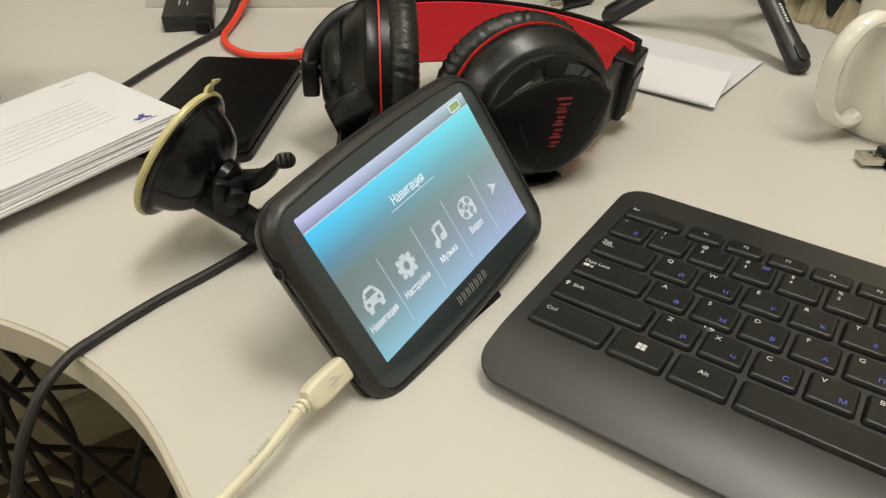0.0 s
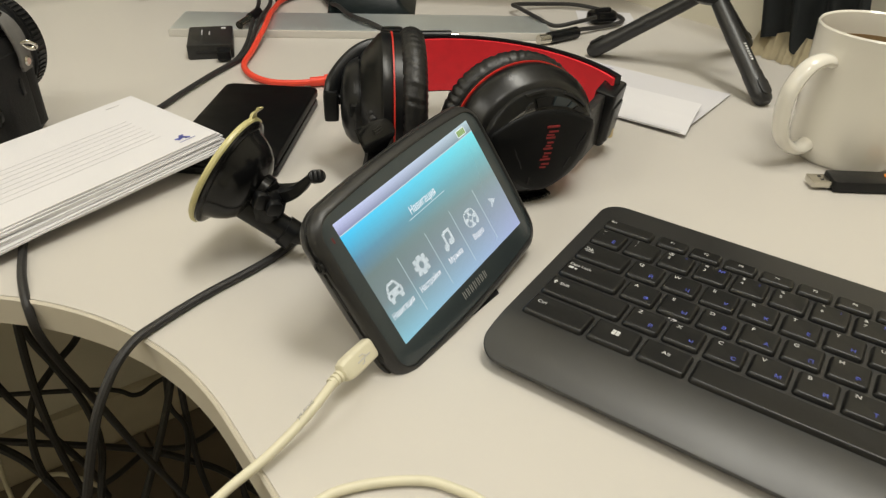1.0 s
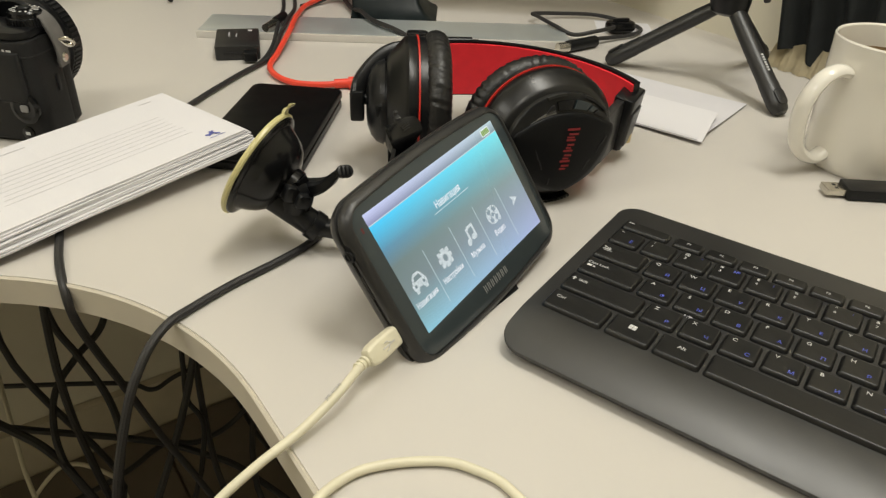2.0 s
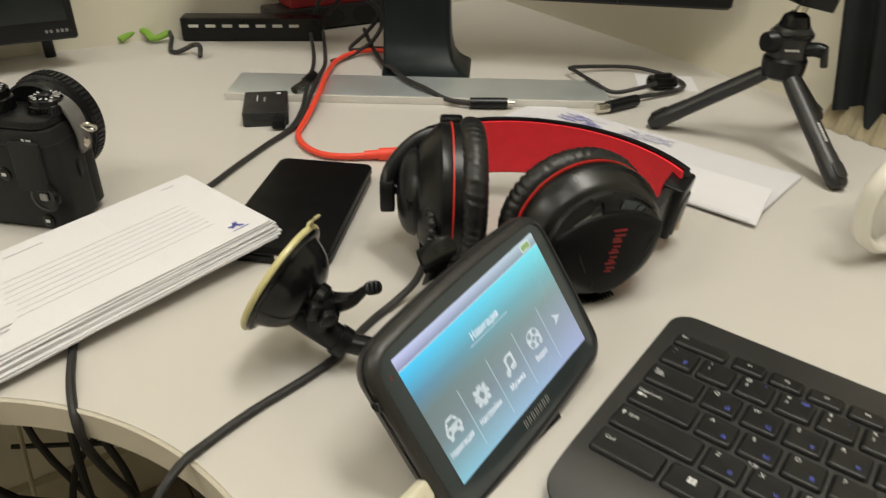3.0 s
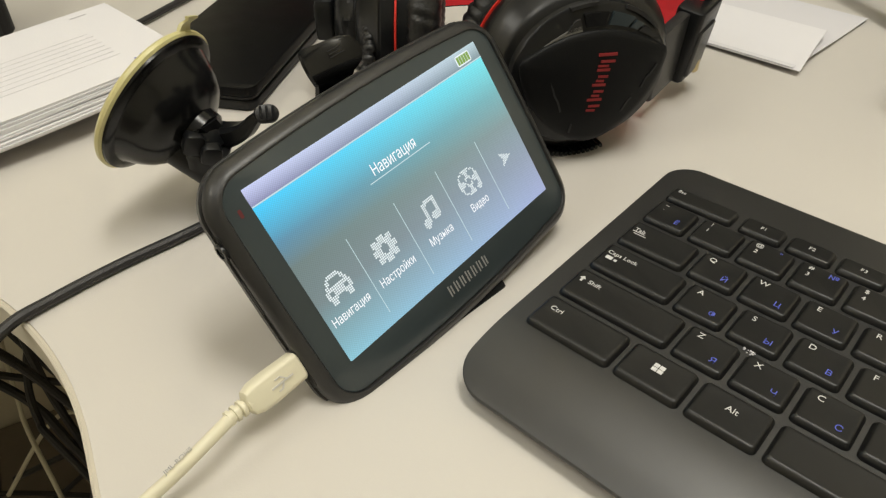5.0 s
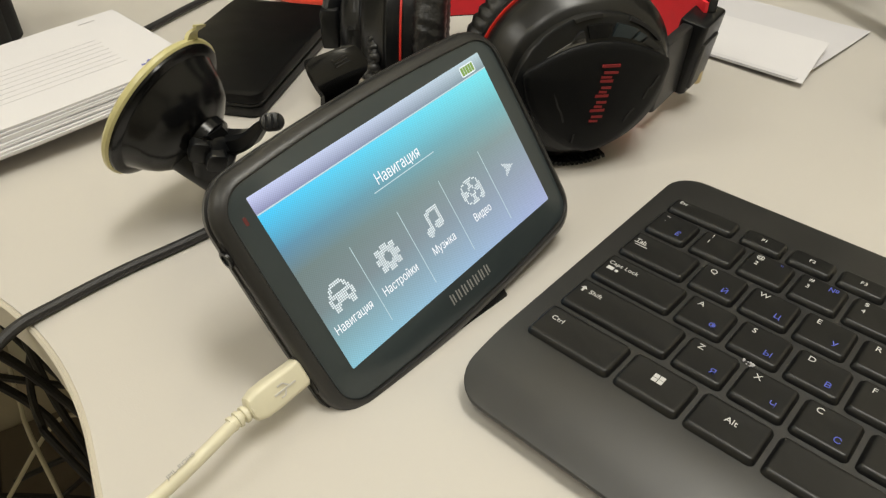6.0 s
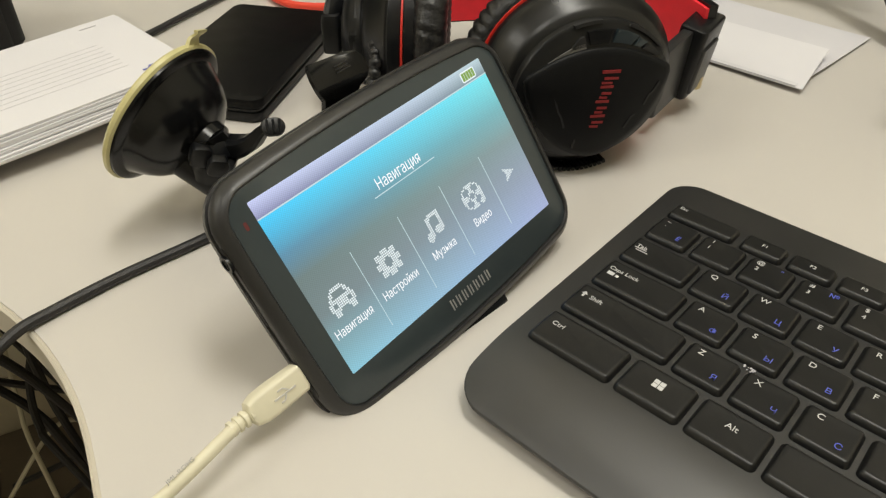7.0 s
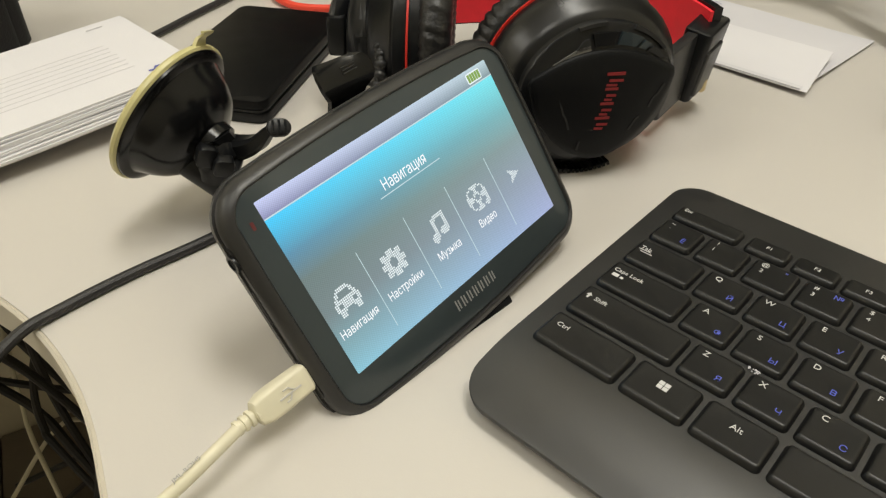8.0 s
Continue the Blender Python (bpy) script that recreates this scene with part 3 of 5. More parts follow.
    part("rib", boxes([(k * 0.0024, 0, 0.0022, 0.0008, 0.0052, 0.0010) for k in (-1, 0, 1)]), M_BLACK, lever, "", tipm, smooth=False)
    for off, r in (((0.0, -0.009, 0.001), 0.0046), ((0.006, -0.0085, -0.0035), 0.0040)):
        k = frame_from(apex + Vector(off), Vector((0.8, 0.5, -0.3)), Vector((0.3, 0, 0.95)))
        part("screw_head", slab(0.0080, 2 * r, 0.0060, 0.0022, 0.0008, z0=-0.003), M_BLACK, mt, "", k)
    part("hinge_bracket", slab(0.0130, 0.0110, 0.0130, 0.0025, 0.0010, z0=-0.006), M_BLACK, mt, "", frame_from(Vector((-0.0915, 0.3040, 0.0300)), Vector((0.75, 0.1, -0.35)), Vector((0, 1, 0.4))))
    # cradle behind the navigator, with its top clip and bottom foot
    part("cradle_back", slab(0.060, 0.078, 0.006, 0.008, 0.001, z0=-0.0215), M_BLACK, mt, "", NAV @ pose(0, -0.002, 0))
    # top clip: a stem behind the housing that opens into a wide dished thumb plate
    across = (-1, -0.92, -0.5, 0, 0.5, 0.92, 1)
    rings = []
    for y, z, half, shift, thick in ((0.0400, -0.0190, 0.0070, 0.0005, 0.0030), (0.0425, -0.0160, 0.0072, 0.0006, 0.0028), (0.0450, -0.0128, 0.0080, 0.0008, 0.0022), (0.0468, -0.0108, 0.0106, 0.0010, 0.0017), (0.0490, -0.0096, 0.0117, 0.0010, 0.0014), (0.0530, -0.0090, 0.0118, 0.0008, 0.0013), (0.0562, -0.0094, 0.0106, 0.0004, 0.0012), (0.0578, -0.0104, 0.0080, 0.0000, 0.0010)):
        dish = 0.0020 if half > 0.009 else 0.0008
        low = [(0.0010 + shift + half * q, y - 0.0008 * q, z + dish * q * q - thick) for q in across]
        high = [(0.0010 + shift + half * q * 0.97, y - 0.0008 * q, z + dish * q * q) for q in reversed(across)]
        rings.append(low + high)
    part("top_clip", loft(rings), M_GLOSSY, mt, "glossy dished top clip", NAV)
    part("clip_mark", boxes([(0.0052, 0.0518 + 0.0011 * k, -0.0087, 0.0072, 0.0004, 0.0003) for k in range(3)]), M_SOFT, mt, "fine moulded lines", NAV, smooth=False)
    foot = slab(0.031, 0.0035, 0.0120, 0.0012, 0.0006, z0=-0.0150, cx=0.0003, cy=-0.0501)
    slab(0.031, 0.0060, 0.0022, 0.0010, 0.0006, z0=-0.0042, bm=foot, cx=0.0003, cy=-0.0495)
    part("foot_clip", foot, M_BLACK, mt, "black bottom clip", NAV)
    return mt


build_mount()

# ---- headset ----
RC, RN = Vector((0.0573, 0.3752, 0.0425)), Vector((0.408, -0.909, 0.070)).normalized()
LC, LN = Vector((-0.0525, 0.4230, 0.0445)), Vector((-1.0, -0.10, 0.02)).normalized()
BC, BR_ = Vector((0.024, 0.412)), 0.1005


def facing(c, n):
    """A pose with its z along n and its y upwards."""
    zz = n.normalized()
    xx = Vector((0, 0, 1)).cross(zz).normalized()
    m = Matrix((xx, zz.cross(xx), zz)).transposed().to_4x4()
    m.translation = c
    return m


def egg(w, h, z, n=48, p=0.0):
    """An egg-shaped ring; p skews the widest place."""
    out = []
    for i in range(n):
        a = 6.2831853 * i / n
        out.append((w * math.cos(a) * (1 + p * math.sin(a)), h * math.sin(a), z))
    return out


def slimmed(rings, slim):
    """Egg rings that narrow towards the outer face."""
    out = []
    for w, h, z in rings:
        k = 1 - slim * max(0.0, (z + 0.0110) / 0.0160)
        out.append(egg(w * k, h * k, z))
    return out


def build_cup(head, m, mark, slim=0.0):
    cup = part("earcup", loft(slimmed(((0.036, 0.034, -0.0180), (0.0420, 0.0395, -0.0175), (0.0430, 0.0405, -0.0160), (0.0431, 0.0406, -0.0112), (0.0424, 0.0399, -0.0096), (0.0372, 0.0338, -0.0020), (0.0343, 0.0304, 0.0008), (0.0300, 0.0280, 0.0010)), slim)), M_BLACK, head, "", m)
    # satin flank that runs in to the arch of vents
    part("flank", loft(slimmed(((0.0430, 0.0405, -0.0100), (0.0428, 0.0402, -0.0091), (0.0406, 0.0377, -0.0056), (0.0384, 0.0352, -0.0021), (0.0376, 0.0343, -0.0010), (0.0366, 0.0331, 0.0000), (0.0346, 0.0308, 0.0013)), slim), cap0=False, cap1=False), M_SHOULDER, cup, "satin bevelled flank")

    def leaf(a, o=0.0):
        """Edge of the leaf-shaped face plate in the direction a: a flat arch above, a round belly below."""
        lo, hi = 0.0, 0.045
        for _ in range(26):
            r = (lo + hi) / 2
            x, y = r * math.cos(a), r * math.sin(a)
            arch = y < 0.0191 - 9.8 * x * x
            belly = y > 0.0088 or (abs(x - 0.0013) / 0.0322) ** 1.75 + (abs(y - 0.0088) / 0.0384) ** 1.75 < 1
            lo, hi = (r, hi) if arch and belly and abs(x) < 0.034 else (lo, r)
        r = (lo + o) * (1 - slim)
        return (r * math.cos(a), r * math.sin(a))

    def rimmed(a, f):
        """Between the plate's edge (f = 0) and the flank's inner edge (f = 1)."""
        x, y = leaf(a)
        k = 1 - slim
        ex, ey = 0.0346 * k * math.cos(a), 0.0308 * k * math.sin(a)
        return (x + (ex - x) * f, y + (ey - y) * f)

    def plate(o, z, n=72):
        return [(*leaf(6.2831853 * i / n, o), z) for i in range(n)]
    fp = part("face_plate", loft([plate(0.0006, 0.0020), plate(0.0003, 0.0066), plate(-0.0004, 0.0074), plate(-0.0030, 0.0082), plate(-0.014, 0.0090)]), M_PLATE, cup, "satin charcoal face plate")
    band = bmesh.new()
    loft([[(*rimmed(6.2831853 * i / 72, f), z) for i in range(72)] for f, z in ((1.0, 0.0010), (0.95, 0.0034), (0.84, 0.0044), (0.0, 0.0060))], band, cap0=False, cap1=False)
    part("vent_band", band, M_BLACK, cup, "satin band round the face plate")
    for a0, a1, f0, f1, material in ((144, 105, 0.06, 0.26, M_PALE_SLIT), (122, 104, 0.14, 0.50, M_WELL), (100, 79, 0.16, 0.64, M_GLOSSY), (75, 55, 0.20, 0.66, M_WINDOW), (52, 45, 0.22, 0.60, M_WINDOW), (42, 28, 0.20, 0.55, M_WELL), (108, 88, 0.84, 0.97, M_WELL), (66, 34, 0.82, 0.97, M_WELL)):
        n = 10
        a0, a1 = radians(a0), radians(a1)
        inner = [rimmed(a0 + (a1 - a0) * k / n, f0) for k in range(n + 1)]
        outer = [rimmed(a0 + (a1 - a0) * k / n, f1 * min(1.0, 0.30 + 0.9 * k / n) if a0 > 1.9 and f1 < 0.8 else f1) for k in range(n + 1)]
        zt = 0.0063 if f1 < 0.8 else 0.0052
        part("vent", loft([[(x, y, 0.0030) for x, y in inner + outer[::-1]], [(x, y, zt) for x, y in inner + outer[::-1]]]), material, fp)
    k = 1 - slim
    for pts in ([(-0.0186, 0.0030), (-0.0178, -0.0010), (-0.0164, -0.0056), (-0.0148, -0.0084), (-0.0133, -0.0132)], [(-0.0080, -0.0196), (-0.0088, -0.0236)], [(0.0283, 0.0025), (0.0256, -0.0018), (0.0240, -0.0030), (0.0222, -0.0074)], [(0.0186, -0.0112), (0.0172, -0.0122), (0.0142, -0.0171)]):
        part("groove", strip([(x * k, y * k) for x, y in pts], 0.0008, 0.0076, 0.0012), M_WELL, fp, smooth=False)
    if mark:
        # brand drawn as four clusters of plain strokes
        for j in range(4):
            y, x = 0.0078 - 0.0064 * j, 0.0054 - 0.0014 * j
            w = (0.0080, 0.0058, 0.0060, 0.0066)[j]
            for dy, x0, x1, t in ((0.0021, -w / 2, w / 2, 0.0012), (-0.0008, -w * 0.36, w / 2 - 0.0006, 0.0011), (-0.0026, -w / 2, w * 0.10, 0.0010)):
                part("brand_bar", strip([(x + x0, y + dy), (x + x1, y + dy - 0.0005)], t, 0.0086, 0.0006), M_REDPRINT, cup, "red printed bar", smooth=False)
    part("trim_ring", loft([egg(w, h, z, 56) for w, h, z in ((0.0415, 0.039, -0.0177), (0.0436, 0.0411, -0.0177), (0.0436, 0.0411, -0.0168), (0.0415, 0.039, -0.0168))], closed=True), M_REDP, cup, "thin red trim ring")
    part("seat_ring", loft([egg(w, h, z, 56) for w, h, z in ((0.038, 0.036, -0.0235), (0.0425, 0.0400, -0.0235), (0.0428, 0.0403, -0.0179), (0.038, 0.036, -0.0179))], closed=True), M_BLACK, cup)
    # padded cushion with gathered wrinkles
    n = 220
    rings = []
    for k in range(15):
        b = math.pi * (k / 14 * 1.5 - 0.55)
        ring = []
        for i in range(n):
            a = 6.2831853 * i / n
            crease = abs(math.sin(a * 22 + 1.3 * math.sin(a * 5) + 0.5 * math.sin(3 * b))) ** 0.45
            wr = (0.0010 * crease - 0.0005) * max(0, math.cos(b)) ** 0.7 + 0.0003 * math.sin(a * 61 + 3 * b)
            r = 0.0076
            rad = 0.0385 + (r + wr) * math.cos(b)
            ring.append((rad * math.cos(a), rad * 0.945 * math.sin(a), -0.0288 - (r + wr * 0.6) * math.sin(b)))
        rings.append(ring)
    part("ear_cushion", loft(rings, cap0=False, cap1=False), M_LEATHER, cup, "wrinkled black leatherette cushion")
    part("speaker_cloth", loft([egg(0.037, 0.035, z) for z in (-0.0260, -0.0240)]), M_CURTAIN, cup)
    # ribbed underside
    bm = bmesh.new()
    for i in range(20):
        a = radians(-128 + 55 * i / 19)
        m4 = Matrix.Translation((0.0420 * (1 - 0.4 * slim) * math.cos(a), 0.0396 * (1 - 0.4 * slim) * math.sin(a), -0.0055)) @ pose(0, 0, 0, 0, 0, math.degrees(a)) @ Matrix.Diagonal((0.0018, 0.0013, 0.0100, 1))
        bmesh.ops.create_cube(bm, size=1, matrix=m4)
    part("grip_rib", bm, M_BLACK, cup, "row of fine black ribs", smooth=False)
    return cup


def build_headset():
    hs = thing("headset", "black over-ear headset with red headband, lying on desk", "headset")
    build_cup(hs, facing(RC, RN) @ Matrix.Diagonal((1.094, 1.050, 1.094, 1)), True)
    left = build_cup(hs, facing(LC, LN) @ Matrix.Scale(1.09, 4), False, 0.20)
    # headband: red lining inside, black shell outside
    def arc(r, zl, zh, a0=20, a1=138, n=40):
        out = []
        for i in range(n + 1):
            a = radians(a0 + (a1 - a0) * i / n)
            tilt = -0.004 * math.cos(a)
            out.append((Vector((BC.x + r * math.cos(a), BC.y + r * math.sin(a), zl + tilt)), Vector((BC.x + r * math.cos(a), BC.y + r * math.sin(a), zh + tilt))))
        return out
    for name, r0, r1, zl, zh, material, label in (("band_lining", BR_ - 0.0022, BR_ - 0.0003, 0.0205, 0.0605, M_RED, "bright red padded lining"), ("band_shell", BR_, BR_ + 0.0045, 0.0190, 0.0620, M_BLACK, "black outer band")):
        i, o = arc(r0, zl, zh), arc(r1, zl, zh)
        part(name, loft([[a[0], b[0], b[1], a[1]] for a, b in zip(i, o)]), material, hs, label)
    # yokes
    yk = part("yoke", slab(0.015, 0.028, 0.040, 0.003, 0.0012), M_BLACK, hs, "black angular yoke block", pose(0.1130, 0.4500, 0.0120, 4, 8, -28))
    part("yoke_plate", slab(0.004, 0.020, 0.026, 0.0015, 0.0006), M_BODY, yk, "grey inset plate", pose(0.0070, -0.002, 0.004))
    part("yoke_arm", slab(0.0060, 0.034, 0.038, 0.002, 0.0010), M_BODY, hs, "grey yoke arm", pose(0.1010, 0.4280, 0.0110, 4, 4, -30))
    part("adjuster_end", slab(0.005, 0.006, 0.007, 0.002, 0.0008), M_BRASS, hs, "small warm metal end", pose(0.121, 0.448, 0.0125, 0, 0, -28))
    yl = part("yoke", loft([[(x, y, z) for x, y in rrect(w, d, 0.0016, 3)] for z, w, d in ((0.0325, 0.0070, 0.014), (0.0335, 0.0090, 0.0175), (0.036, 0.0096, 0.0185), (0.0505, 0.0096, 0.0185), (0.053, 0.0085, 0.016))]), M_BLACK, hs, "", pose(-0.0735, 0.4225, 0, 0, 0, 6))
    part("hinge_pin", tube([(-0.071, 0.423, 0.046), (-0.066, 0.423, 0.046), (-0.058, 0.423, 0.046)], 0.0040, 14, 3), M_GLOSSY, hs, "small dark hinge pin")
    part("yoke_arm", tube([(-0.0735, 0.4225, 0.047), (-0.0712, 0.428, 0.0545), (-0.0650, 0.436, 0.0615), (-0.0570, 0.443, 0.0670), (-0.048, 0.448, 0.0695), (-0.038, 0.450, 0.0690)], lambda t: 0.0052 + 0.0012 * t, 14, 6, flat=1.5), M_BLACK, hs)
    part("outer_dome", loft([egg(w, h, z) for w, h, z in ((0.0276, 0.0262, 0.0025), (0.0258, 0.0242, 0.0070), (0.0218, 0.0202, 0.0105), (0.0155, 0.0142, 0.0128), (0.0065, 0.0060, 0.0136))], cap0=False), M_BLACK, left, "domed black shell")
    part("slider_stub", slab(0.015, 0.010, 0.009, 0.003, 0.0014), M_BLACK, hs, "", pose(-0.0350, 0.4540, 0.0755, 0, 0, 4))
    boot_line = smooth_line([(-0.0435, 0.3880, 0.0520), (-0.0418, 0.3815, 0.0465), (-0.0425, 0.3770, 0.0380), (-0.0445, 0.3740, 0.0290)], 8)
    boot = bmesh.new()
    for k in range(5):
        a, b = boot_line[4 * k], boot_line[4 * k + 3]
        tube([a, a.lerp(b, 0.5), b], lambda t: 0.0033 - 0.0009 * abs(2 * t - 1) ** 3, 12, 3, boot)
    tube(boot_line, 0.0023, 10, 1, boot)
    part("strain_relief", boot, M_SOFT, hs, "ribbed cable strain relief")
    return hs


build_headset()

# ---- paper ----

def build_envelope(i, k, dx, dy, rz):
    """One letter envelope of the pile; the pile leans on the hard drive at its end."""
    z0 = 0.0142 + 0.00118 * k
    m = pose(-0.149, 0.411, z0, 0, 0, 52.5) @ pose(dx, dy, 0, 0, -3.2, rz)
    env = thing("envelope", "white paper envelope from a slightly fanned pile" if i else "white paper envelope printed with grey lines and blue emblem", "envelope", m, "pile of envelopes")
    L, D, T = 0.218, 0.0985, 0.00112
    bm = bmesh.new()
    n = 12
    rings = []
    for j in range(n + 1):
        x = -L + L * j / n
        sag = 0.0007 * math.sin(j * 1.3 + i) * (1 - j / n) + 0.0004 * math.sin(i * 2.7) * (j / n) ** 3
        rings.append([(x, 0, sag), (x, D, sag), (x, D, T + sag * 0.6 - 0.0001), (x, D / 2, T + sag * 0.6), (x, 0, T + sag * 0.6 - 0.0001)])
    loft(rings, bm)
    part("paper_body", bm, M_PAPER, env, smooth=False)
    if i == 0:
        z = T + 0.0003
        for r in range(8):
            y = 0.024 + 0.0054 * r
            bm = strip([(-0.150 + 0.002 * (r % 3), y), (-0.026 - 0.001 * (r % 2), y)], 0.00020, z, 0.0001)
            part("printed_line", bm, M_INK, env, smooth=False)
        for px, py, pw, ph in ((-0.120, 0.088, 0.024, 0.0011), (-0.168, 0.060, 0.014, 0.0011), (-0.170, 0.055, 0.010, 0.0011), (-0.160, 0.021, 0.012, 0.001), (-0.162, 0.017, 0.010, 0.001), (-0.02, 0.090, 0.010, 0.0006)):
            part("printed_line", boxes([(px, py, z, pw, ph, 0.0001)]), M_INK, env, smooth=False)
        bm = bmesh.new()
        for a, b in (((-0.022, 0.0100), (-0.016, 0.0150)), ((-0.020, 0.0135), (-0.0145, 0.0085)), ((-0.0185, 0.0155), (-0.0165, 0.0090)), ((-0.0235, 0.0125), (-0.0190, 0.0110))):
            strip([a, b], 0.0016, z, 0.0001, bm)
        strip([(-0.024, 0.0065), (-0.012, 0.0065)], 0.0004, z, 0.0001, bm)
        part("emblem", bm, M_INKB, env, "small blue printed emblem", smooth=False)
        for x in (-0.200, -0.190):
            part("printed_box", strip([(x, 0.012), (x + 0.006, 0.012), (x + 0.006, 0.020), (x, 0.020), (x, 0.012)], 0.0004, z), M_INK, env, smooth=False)
    return env


for i, (k, dx, dy, rz) in enumerate(((8, 0, 0, 0), (7, 0.002, -0.0006, 0.3), (6, 0.0035, -0.0014, 0.5), (5, 0.0010, -0.0030, -0.4), (4, 0.004, -0.0022, 0.9), (3, 0.002, -0.0040, 0.2), (2, 0.005, -0.0048, 0.8), (1, 0.003, -0.0062, 0.6), (0, 0.000, -0.0070, -0.5))):
    build_envelope(i, k, dx, dy, rz)


def sheet(pts_z, material, thick=0.0004):
    """A thin sheet over rows of points, with a real thickness."""
    rows = [[Vector(p) for p in row] for row in pts_z]
    bm = bmesh.new()
    top = [[bm.verts.new(p + Vector((0, 0, thick))) for p in row] for row in rows]
    bot = [[bm.verts.new(p) for p in row] for row in rows]
    for a, flip in ((top, False), (bot, True)):
        for i in range(len(a) - 1):
            for j in range(len(a[0]) - 1):
                f = (a[i][j], a[i][j + 1], a[i + 1][j + 1], a[i + 1][j])
                bm.faces.new(f[::-1] if flip else f)
    edge = [(i, 0) for i in range(len(rows))] + [(len(rows) - 1, j) for j in range(1, len(rows[0]))] + [(i, len(rows[0]) - 1) for i in range(len(rows) - 2, -1, -1)] + [(0, j) for j in range(len(rows[0]) - 2, 0, -1)]
    for (i, j), (k, l) in zip(edge, edge[1:] + edge[:1]):
        bm.faces.new((top[i][j], top[k][l], bot[k][l], bot[i][j]))
    return bm


def build_letter():
    lt = thing("opened_letter", "white folded letter with a raised flap under headset", "letter")
    near, right = Vector((0.1830, 0.4780, 0)), Vector((0.253, 0.568, 0))
    along = Vector((-0.792, 0.611, 0))
    rows = []
    for i in range(9):
        s = 0.262 * i / 8
        rows.append([near.lerp(right, q) + along * s + Vector((0, 0, 0.0006 + (0.0024 * (1 - q) ** 2 + 0.001) * max(0, 1 - s / 0.16))) for q in (0, 0.25, 0.5, 0.75, 1)])
    # the sheet's lower brightness beside the tilted flap is put into its colour
    part("sheet", sheet(rows, M_PAPER_DIM), M_PAPER_DIM, lt, smooth=False)
    up = (right - near).normalized()
    rows = []
    for i in range(9):
        s = -0.003 + 0.135 * i / 8
        rows.append([near + up * (0.0570 * q) + Vector((0.0010, -0.0012, 0)) + along * (s + 0.010 * q) + Vector((0, 0, 0.0032 * max(0.35, 1 - s / 0.16) + 0.0050 * q + 0.0008 * math.sin(q * 3.1))) for q in (0, 0.2, 0.5, 0.8, 1)])
    part("flap", sheet(rows, M_PAPER), M_PAPER, lt, "folded over paper flap toned as catching light", smooth=False)
    random.seed(3)
    for s0, s1, d0, d1, material, count in ((0.175, 0.212, 0.012, 0.030, M_VIOLET, 46), (0.105, 0.150, 0.008, 0.024, M_VIOLET_PALE, 46)):
        bm = bmesh.new()
        for i in range(count):
            c = right + along * random.uniform(s0, s1) - up * random.uniform(d0, d1)
            e = c + along * random.uniform(0.006, 0.013) + up * random.uniform(-0.003, 0.003)
            strip([(c.x, c.y), (e.x, e.y)], random.uniform(0.0005, 0.0014), 0.0017 + 0.00001 * i, 0.0001, bm)
        part("stamp_print", bm, material, lt, "smudged violet stamp", smooth=False)


build_letter()

# ---- small devices ----


def build_drive():
    hd = thing("hard_drive", "black portable hard drive beneath envelope corners", "hard drive", pose(-0.1408, 0.4622, 0, 0, 0, -4))
    w, d = 0.0750, 0.1345
    part("lower_shell", slab(w - 0.001, d - 0.001, 0.0060, 0.007, 0.0012), M_BLACK, hd)
    part("groove", slab(w - 0.0035, d - 0.0035, 0.0020, 0.006, 0.0003, z0=0.0058), M_GLOSSY, hd)
    part("upper_shell", slab(w, d, 0.0064, 0.007, 0.0014, z0=0.0076), M_DRIVE, hd, "matt black top shell")
    part("usb_port", slab(0.013, 0.0020, 0.0030, 0.0005, 0.0003, z0=0.005, cx=0.008, cy=-d / 2 + 0.0003), M_STEEL, hd, "metal lined port")
    part("port_frame", slab(0.017, 0.0016, 0.0046, 0.0006, 0.0003, z0=0.0042, cx=0.008, cy=-d / 2 + 0.0009), M_GLOSSY, hd)


build_drive()


def build_reader():
    rd = thing("card_reader", "small black card reader box with grey markings", "card reader", pose(-0.2210, 0.6560, 0, 0, 0, 14))
    part("case", slab(0.0415, 0.0600, 0.0135, 0.0025, 0.0010), M_BODY, rd)
    part("label_print", boxes([(-0.008, 0.004 + 0.004 * (k % 4), 0.01365, 0.0012, 0.0030, 0.0001) for k in range(4)] + [(-0.001, 0.002 + 0.004 * (k % 3), 0.01365, 0.0012, 0.0026, 0.0001) for k in range(3)] + [(0.012, 0.022, 0.01365, 0.004, 0.005, 0.0001)]), M_INK, rd, smooth=False)
    part("plug", slab(0.012, 0.014, 0.0080, 0.0015, 0.0008, z0=0.002, cx=0.012, cy=-0.036), M_BLACK, rd)
    part("slot", slab(0.026, 0.001, 0.0030, 0.0003, 0.0002, z0=0.005, cx=0, cy=-0.0302), M_WELL, rd)


build_reader()


